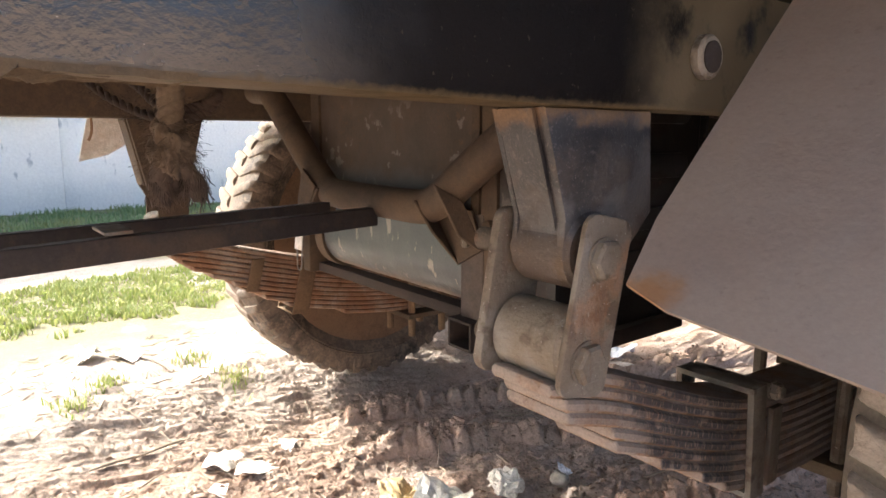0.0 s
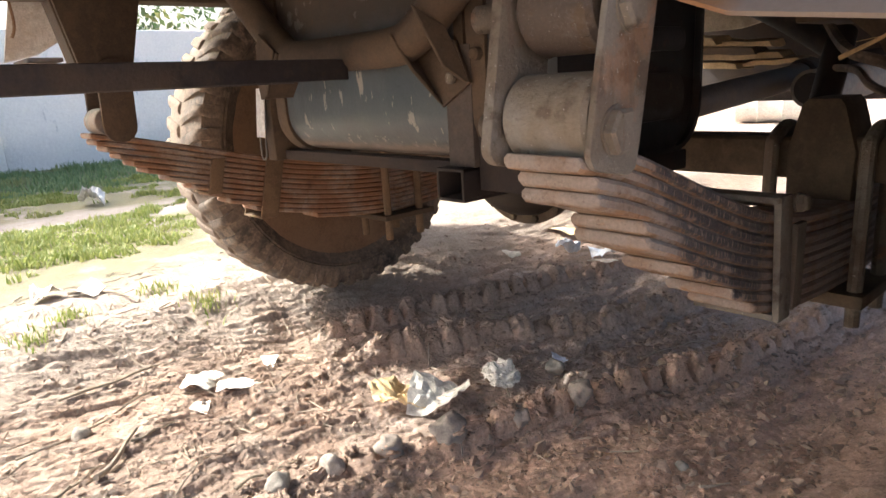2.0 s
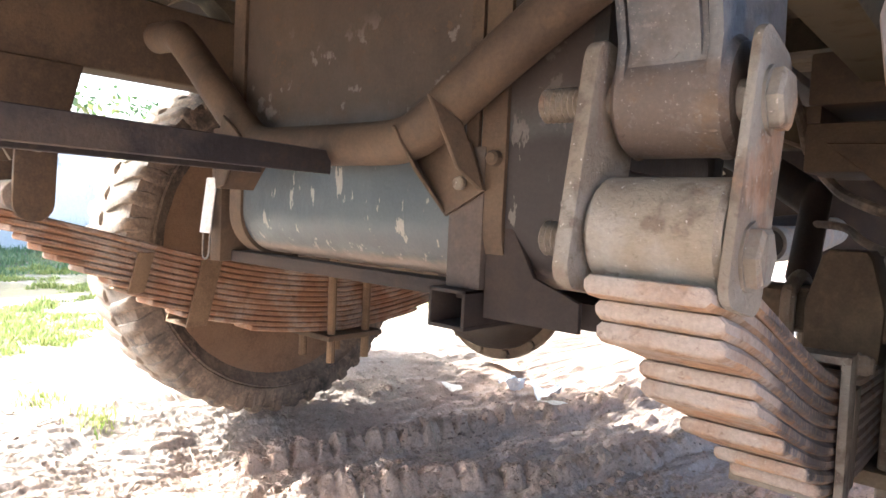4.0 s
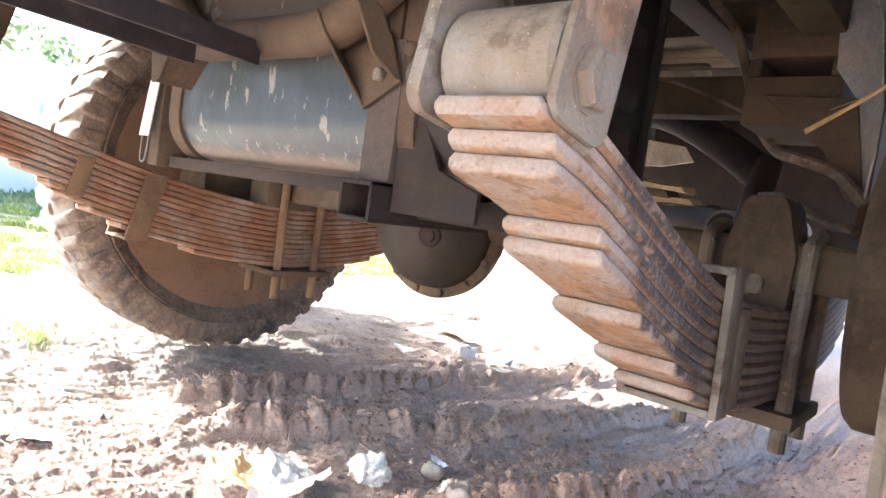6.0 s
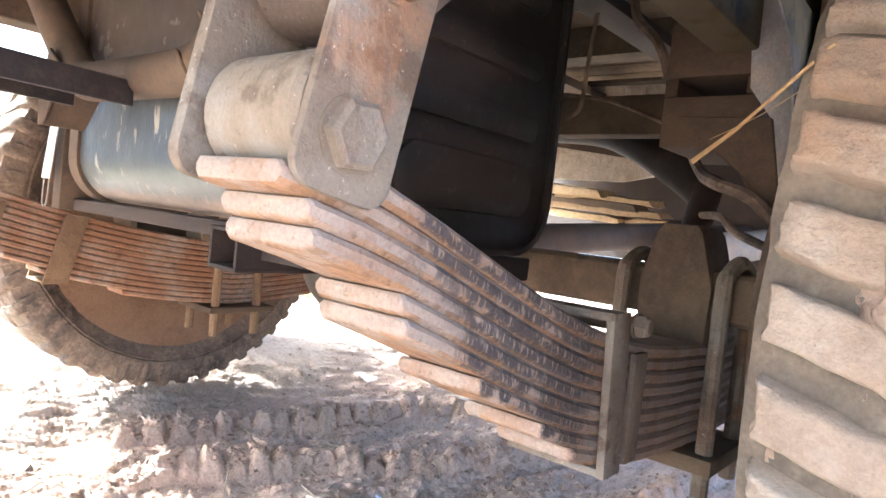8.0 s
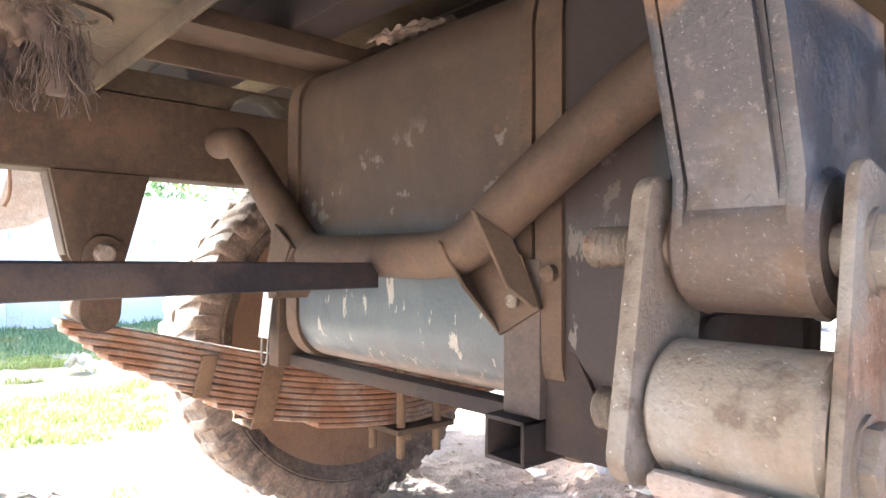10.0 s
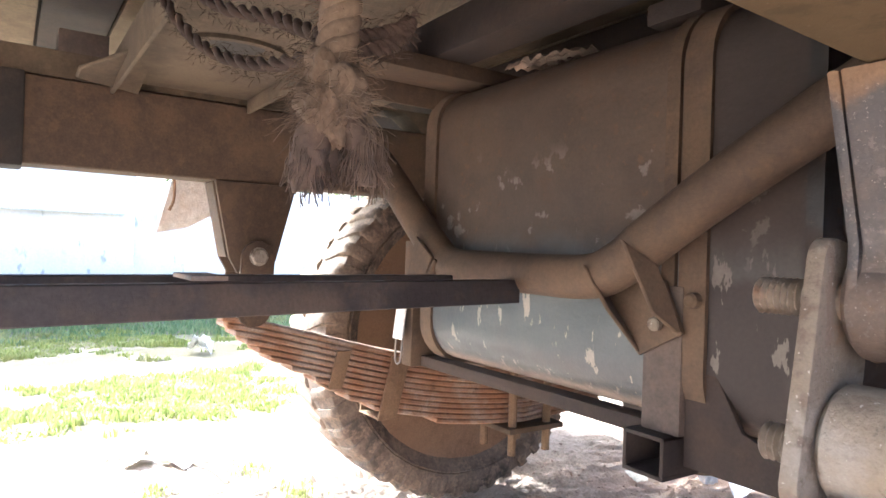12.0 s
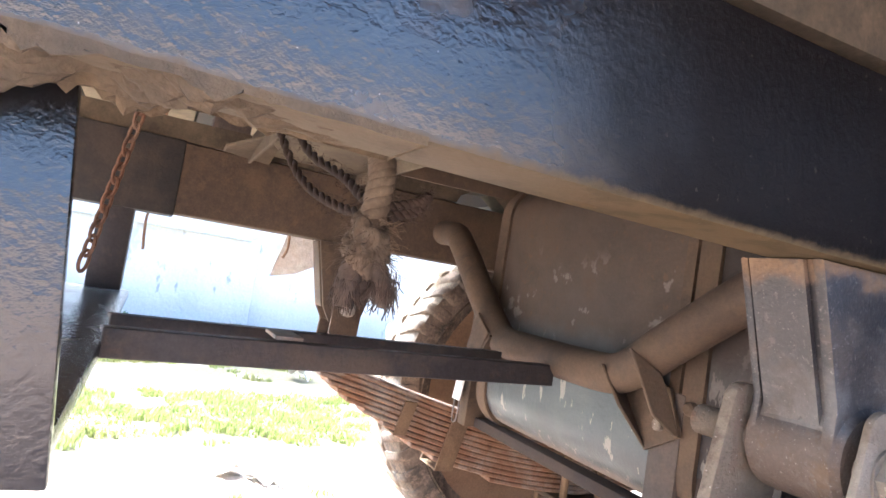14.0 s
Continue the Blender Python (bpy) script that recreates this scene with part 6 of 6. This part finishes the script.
def sheet_bm(place, w, h, lift, seed, turn, tilt=0.0):
    """A creased sheet with a torn outline, bent along a few straight folds."""
    rnd = random.Random(seed * 7 + 1)
    n = rnd.choice((4, 5, 5, 6))
    corners = [((k + rnd.uniform(-0.28, 0.28)) * 2 * math.pi / n, rnd.uniform(0.72, 1.2)) for k in range(n)]
    ring = [Vector((r * math.cos(a), r * math.sin(a))) for a, r in corners]
    folds = [(rnd.uniform(0, math.pi), rnd.uniform(-0.45, 0.45), rnd.choice((-1, 1)) * rnd.uniform(0.4, 1.0)) for k in range(5)]
    o = Vector((seed * 5.3, seed * 2.9, 0))

    def height(p):
        z = sum(a * abs(p.x * math.cos(d) + p.y * math.sin(d) - c) for d, c, a in folds)
        q = Vector((p.x, p.y, 0))
        return z + 0.5 * abs(noise.noise(q * 2.6 + o)) + 0.22 * abs(noise.noise(q * 6 + o)) + tilt * p.x

    flat, steps, side = [], 9, 9
    for k in range(n):
        a, b = ring[k], ring[(k + 1) % n]
        for m in range(side):
            e = a.lerp(b, m / side)
            flat.append(e * (1 + 0.10 * noise.noise(Vector((e.x * 6, e.y * 6, 0)) + o)))
    grid = [[e * (i / steps) for e in flat] for i in range(1, steps + 1)]
    values = [[height(p) for p in row] for row in grid]
    low, high = min(map(min, values)), max(map(max, values))
    rot = Matrix.Rotation(turn, 2)
    bm = bmesh.new()

    def layer(drop):
        def vert(p, v):
            q = rot @ Vector((p.x * w * 0.5, p.y * h * 0.5))
            return bm.verts.new((place[0] + q.x, place[1] + q.y, place[2] + lift * (v - low) / (high - low) - drop))
        centre = vert(Vector((0, 0)), height(Vector((0, 0))))
        rows = [[vert(p, v) for p, v in zip(r, vs)] for r, vs in zip(grid, values)]
        m = len(flat)
        for k in range(m):
            bm.faces.new((centre, rows[0][k], rows[0][(k + 1) % m]))
            for a, b in zip(rows, rows[1:]):
                bm.faces.new((a[k], b[k], b[(k + 1) % m], a[(k + 1) % m]))
        return rows[-1]

    top, under = layer(0.0), layer(0.0016)
    for k in range(len(flat)):
        bm.faces.new((top[k], under[k], under[(k + 1) % len(flat)], top[(k + 1) % len(flat)]))
    bmesh.ops.recalc_face_normals(bm, faces=bm.faces[:])
    return bm


def litter(name, x, y, w, h, lift, seed, m, label, category, fold=0.0, turn=0.0, up=0.004):
    z = ground_z(x, y) + up
    return single(name, sheet_bm((x, y, z), w * 1.1, h * 1.1, lift + fold, seed, turn), m, label, category, (x, y, z), smooth=18)


litter("folded_paper", -1.105, 0.905, 0.095, 0.12, 0.04, 21, PAPER_TAN, "stained tan paper bag folded open on the mud", "paper", 0.015, 2.3)
litter("folded_paper", -1.042, 0.970, 0.15, 0.12, 0.055, 2, PAPER, "crumpled white paper lying against a tan bag", "paper", 0.012, 0.8)
ball_z = ground_z(-1.03, 1.18)
single("crumpled_paper", crumple_bm((-1.03, 1.18, ball_z), 0.095, 0.095, 0.034, 3, 0.0), PAPER, "ball of crumpled grey-white paper on the mud", "paper", (-1.03, 1.18, ball_z), smooth=14)
litter("paper_sheet", -1.62, 0.63, 0.17, 0.14, 0.035, 4, PAPER, "crumpled white sheet in the sun on the mud", "paper")
litter("paper_sheet", -1.50, 0.69, 0.14, 0.11, 0.03, 5, PAPER, "crumpled white sheet in the sun on the mud", "paper")
litter("paper_sheet", -1.46, 0.58, 0.07, 0.06, 0.015, 6, PAPER, "small torn white paper on the mud", "paper")
litter("paper_sheet", -1.58, 0.82, 0.08, 0.05, 0.012, 26, PAPER, "small torn white paper on the mud", "paper")
litter("plastic_scrap", -1.585, 2.19, 0.11, 0.09, 0.08, 7, BLUE_PLASTIC, "crumpled blue-white plastic scrap on the mud", "plastic")
litter("plastic_scrap", -1.47, 2.27, 0.13, 0.10, 0.08, 8, BLUE_PLASTIC, "crumpled blue-white plastic scrap on the mud", "plastic")
litter("tan_card", -1.80, 2.40, 0.20, 0.09, 0.02, 9, PAPER_TAN, "flat piece of tan card on the mud", "card")
litter("paper_strip", -1.32, 2.03, 0.10, 0.03, 0.012, 10, PAPER, "white paper strip on the mud", "paper", 0, 0.4)
litter("paper_scrap", -1.72, 1.98, 0.10, 0.07, 0.04, 13, PAPER, "crumpled grey-white scrap on the mud", "paper")
litter("paper_sheet", -2.44, 0.46, 0.16, 0.12, 0.05, 11, PAPER, "crumpled white paper at the edge of the grass", "paper")
litter("paper_sheet", -2.36, 0.56, 0.15, 0.10, 0.04, 12, PAPER, "crumpled white paper at the edge of the grass", "paper")
litter("white_bag", -4.65, 1.18, 0.22, 0.16, 0.14, 14, WHITE_PLASTIC, "white plastic bag in the grass", "bag")
litter("plastic_scrap", -0.985, 1.36, 0.05, 0.03, 0.015, 15, BLUE_PLASTIC, "small blue plastic scrap in the mud", "plastic")
for i, (x, y, s) in enumerate(((-1.008, 0.542, 0.026), (-1.524, 0.329, 0.022), (-0.965, 1.31, 0.026), (-0.50, 1.10, 0.012))):
    z = ground_z(x, y)
    single("stone", lump_bm((x, y, z + s * 0.35), (s, s * 0.9, s * 0.85), 40 + i, 0.3), STONE, "small pale stone on the mud", "stone", (x, y, z), group="stones on the mud", smooth=70)

STICKS = [((-1.722, 0.328), (-1.746, 0.600), 0.007), ((-1.513, 0.201), (-1.555, 0.401), 0.006), ((-1.285, 0.300), (-1.44, 0.424), 0.010), ((-1.257, 0.163), (-1.295, 0.257), 0.007),
          ((-2.404, 0.585), (-2.107, 0.660), 0.009), ((-1.063, 0.481), (-1.082, 0.621), 0.006), ((-1.29, 0.25), (-1.36, 0.32), 0.004), ((-1.40, 0.40), (-1.42, 0.50), 0.005), ((-1.60, 0.42), (-1.66, 0.55), 0.004),
          ((-1.95, 0.45), (-1.80, 0.52), 0.004), ((-1.15, 0.40), (-1.22, 0.50), 0.004), ((-0.72, 1.56), (-0.64, 1.64), 0.005), ((-0.83, 1.50), (-0.76, 1.72), 0.004), ((-0.44, 1.05), (-0.41, 1.10), 0.004), ((-2.2, 0.35), (-2.0, 0.40), 0.005)]
for i, (a, b, r) in enumerate(STICKS):
    pts = []
    for k in range(5):
        t = k / 4
        x, y = a[0] + (b[0] - a[0]) * t + 0.012 * noise.noise(Vector((i, k, 3))), a[1] + (b[1] - a[1]) * t + 0.012 * noise.noise(Vector((i, k, 7)))
        pts.append((x, y, ground_z(x, y) + r * 0.8 + 0.004))
    single("twig", sweep_bm(pts, r * 0.7, 7, 4, 0.5, lambda t: 1 - 0.45 * t), STICK, "dry weathered twig lying on the mud", "twig", pts[0], group="twigs on the ground")

# ---------------------------------------------------------------- grass and the distance


def blades(name, spots, heights, width, material, seed, label):
    """Many bent blades, three triangles each."""
    r = np.random.RandomState(seed)
    n = len(spots)
    xy = np.array(spots)
    z = ground_height(xy[:, 0], xy[:, 1]) - 0.004
    a = r.uniform(0, 2 * np.pi, n)
    h = np.array(heights) * r.uniform(0.6, 1.25, n)
    lean = r.uniform(0.15, 0.9, n) * h
    w = width * r.uniform(0.6, 1.3, n)
    d = np.stack([np.cos(a), np.sin(a)], 1)
    s = np.stack([-np.sin(a), np.cos(a)], 1)
    verts = np.zeros((n, 5, 3))
    for k, (along, up, side) in enumerate(((0, 0, -1), (0, 0, 1), (0.35, 0.6, -0.8), (0.35, 0.6, 0.8), (1, 1, 0))):
        verts[:, k, :2] = xy + d * (lean * along)[:, None] + s * (w * side)[:, None]
        verts[:, k, 2] = z + h * up
    o = np.arange(n)[:, None] * 5
    tris = np.concatenate([o + np.array([0, 1, 3]), o + np.array([0, 3, 2]), o + np.array([2, 3, 4])])
    me = bpy.data.meshes.new(name)
    me.from_pydata(verts.reshape(-1, 3).tolist(), [], tris.tolist())
    me.materials.append(material)
    return tagged(new(name, me), label, "grass", kind="stuff")


def scatter(n, x0, x1, y0, y1, keep, seed):
    r = np.random.RandomState(seed)
    x, y = r.uniform(x0, x1, n), r.uniform(y0, y1, n)
    m = keep(x, y)
    return np.stack([x[m], y[m]], 1)


edge = lambda x, y: x + 0.55 * fbm(x, y, 2.2, 5, 31, 0.65)
near_grass = scatter(125000, -6.0, -2.2, -0.6, 4.0, lambda x, y: (edge(x, y) < -2.62 - 0.12 * y) & (fbm(x, y, 2.3, 5, 21, 0.65) > -0.02) & ~((x > -4.45 + 0.1 * fbm(x, y, 2, 2, 5)) & (x < -3.95 - 0.25 * (y - 0.6)) & (y < 1.9)), 2)
blades("grass", near_grass, np.maximum(0.010, 0.026 + 0.05 * fbm(near_grass[:, 0], near_grass[:, 1], 7.0, 4, 7, 0.7)), 0.0042, GRASS, 5, "short sunlit yellow-green grass")
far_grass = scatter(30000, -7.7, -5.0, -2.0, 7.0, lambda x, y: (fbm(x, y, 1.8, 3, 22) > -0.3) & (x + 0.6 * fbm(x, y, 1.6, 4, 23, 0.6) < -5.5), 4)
blades("grass", far_grass, np.maximum(0.02, 0.05 + 0.06 * fbm(far_grass[:, 0], far_grass[:, 1], 3.0, 3, 8)), 0.006, GRASS_SHADED, 6, "grass along the wall with its shade put into a darker green")
for i, (x, y, n) in enumerate(((-1.97, 0.82, 120), (-2.02, 0.34, 90), (-2.12, 0.46, 110), (-2.2, 0.75, 80))):
    r = np.random.RandomState(50 + i)
    tuft = np.stack([x + r.normal(0, 0.035, n), y + r.normal(0, 0.03, n)], 1)
    blades("grass_tuft", tuft, np.full(n, 0.03), 0.0022, GRASS, 60 + i, "small green grass tuft in the sand")

wall = tagged(new("boundary_wall", mesh_of("boundary_wall", box_bm((-8.05, 1.22, -0.1), (-7.85, 30.0, 1.50), 0.02), PLASTER)), "whitewashed boundary wall with grey stains", "wall", kind="structure")
house = thing("house", "pale whitewashed building with a plain ledge", "building", (-10, -4, 0))
part("wall", box_bm((-14.0, -14.0, -0.1), (-7.78, 1.215, 3.4), 0.02), PLASTER, house)
part("ledge", box_bm((-7.779, -14.0, 1.10), (-7.70, 1.10, 1.15), 0.01), PALE_GREEN, house)
part("upper_wall", box_bm((-7.779, -14.0, 1.151), (-7.755, 1.21, 3.3), 0.005), PALE_GREEN, house, "pale green painted upper wall")
part("roof", box_bm((-14.2, -14.2, 3.401), (-7.5, 1.4, 3.55), 0.02), PLASTER, house)


def foliage(name, centres, leaf, material, seed, label, per):
    """Clumps of many small leaf quads about the centres (x, y, z, radius)."""
    r = np.random.RandomState(seed)
    vs, fs = [], []
    for cx, cy, cz, rad in centres:
        p = r.normal(0, 1, (per, 3))
        p /= np.linalg.norm(p, axis=1)[:, None]
        p *= rad * r.uniform(0.35, 1.0, (per, 1)) ** 0.5
        p[:, 2] *= 0.8
        p += (cx, cy, cz)
        a = r.normal(0, 1, (per, 3))
        a /= np.linalg.norm(a, axis=1)[:, None]
        b = np.cross(a, r.normal(0, 1, (per, 3)))
        b /= np.linalg.norm(b, axis=1)[:, None] + 1e-6
        s = leaf * r.uniform(0.6, 1.3, (per, 1))
        n0 = len(vs)
        quad = np.stack([p - a * s, p + b * s * 0.5, p + a * s, p - b * s * 0.5], 1).reshape(-1, 3)
        vs += quad.tolist()
        fs += (n0 + np.arange(per * 4).reshape(-1, 4)).tolist()
    me = bpy.data.meshes.new(name)
    me.from_pydata(vs, [], fs)
    me.materials.append(material)
    return tagged(new(name, me), label, "trees", kind="stuff")


r = random.Random(77)
foliage("shrubs", [(-11 - r.uniform(0, 5), 2 + 1.3 * i + r.uniform(-0.5, 0.5), r.uniform(1.0, 2.2), r.uniform(0.7, 1.3)) for i in range(22)], 0.07, LEAVES, 3, "dusty green shrubs behind the wall", 700)
foliage("far_trees", [(r.uniform(-34, 30), 45 + r.uniform(-4, 8), r.uniform(1.0, 5.0), r.uniform(1.5, 3.0)) for i in range(46)], 0.28, LEAVES, 4, "far line of trees", 420)

drum = single("water_drum", lathe_bm([(-0.45, 0.20), (-0.44, 0.26), (-0.40, 0.29), (-0.15, 0.31), (-0.14, 0.32), (-0.12, 0.31), (0.12, 0.31), (0.14, 0.32), (0.15, 0.31), (0.40, 0.29), (0.44, 0.26), (0.45, 0.20)], 32), WHITE_PLASTIC, "pale drum lying on the far ground", "drum")
drum.matrix_world = Matrix.Translation((-3.0, 7.65, ground_z(-3.0, 7.65) + 0.27)) @ Matrix.Rotation(radians(20), 4, "Z") @ Matrix.Scale(0.86, 4)
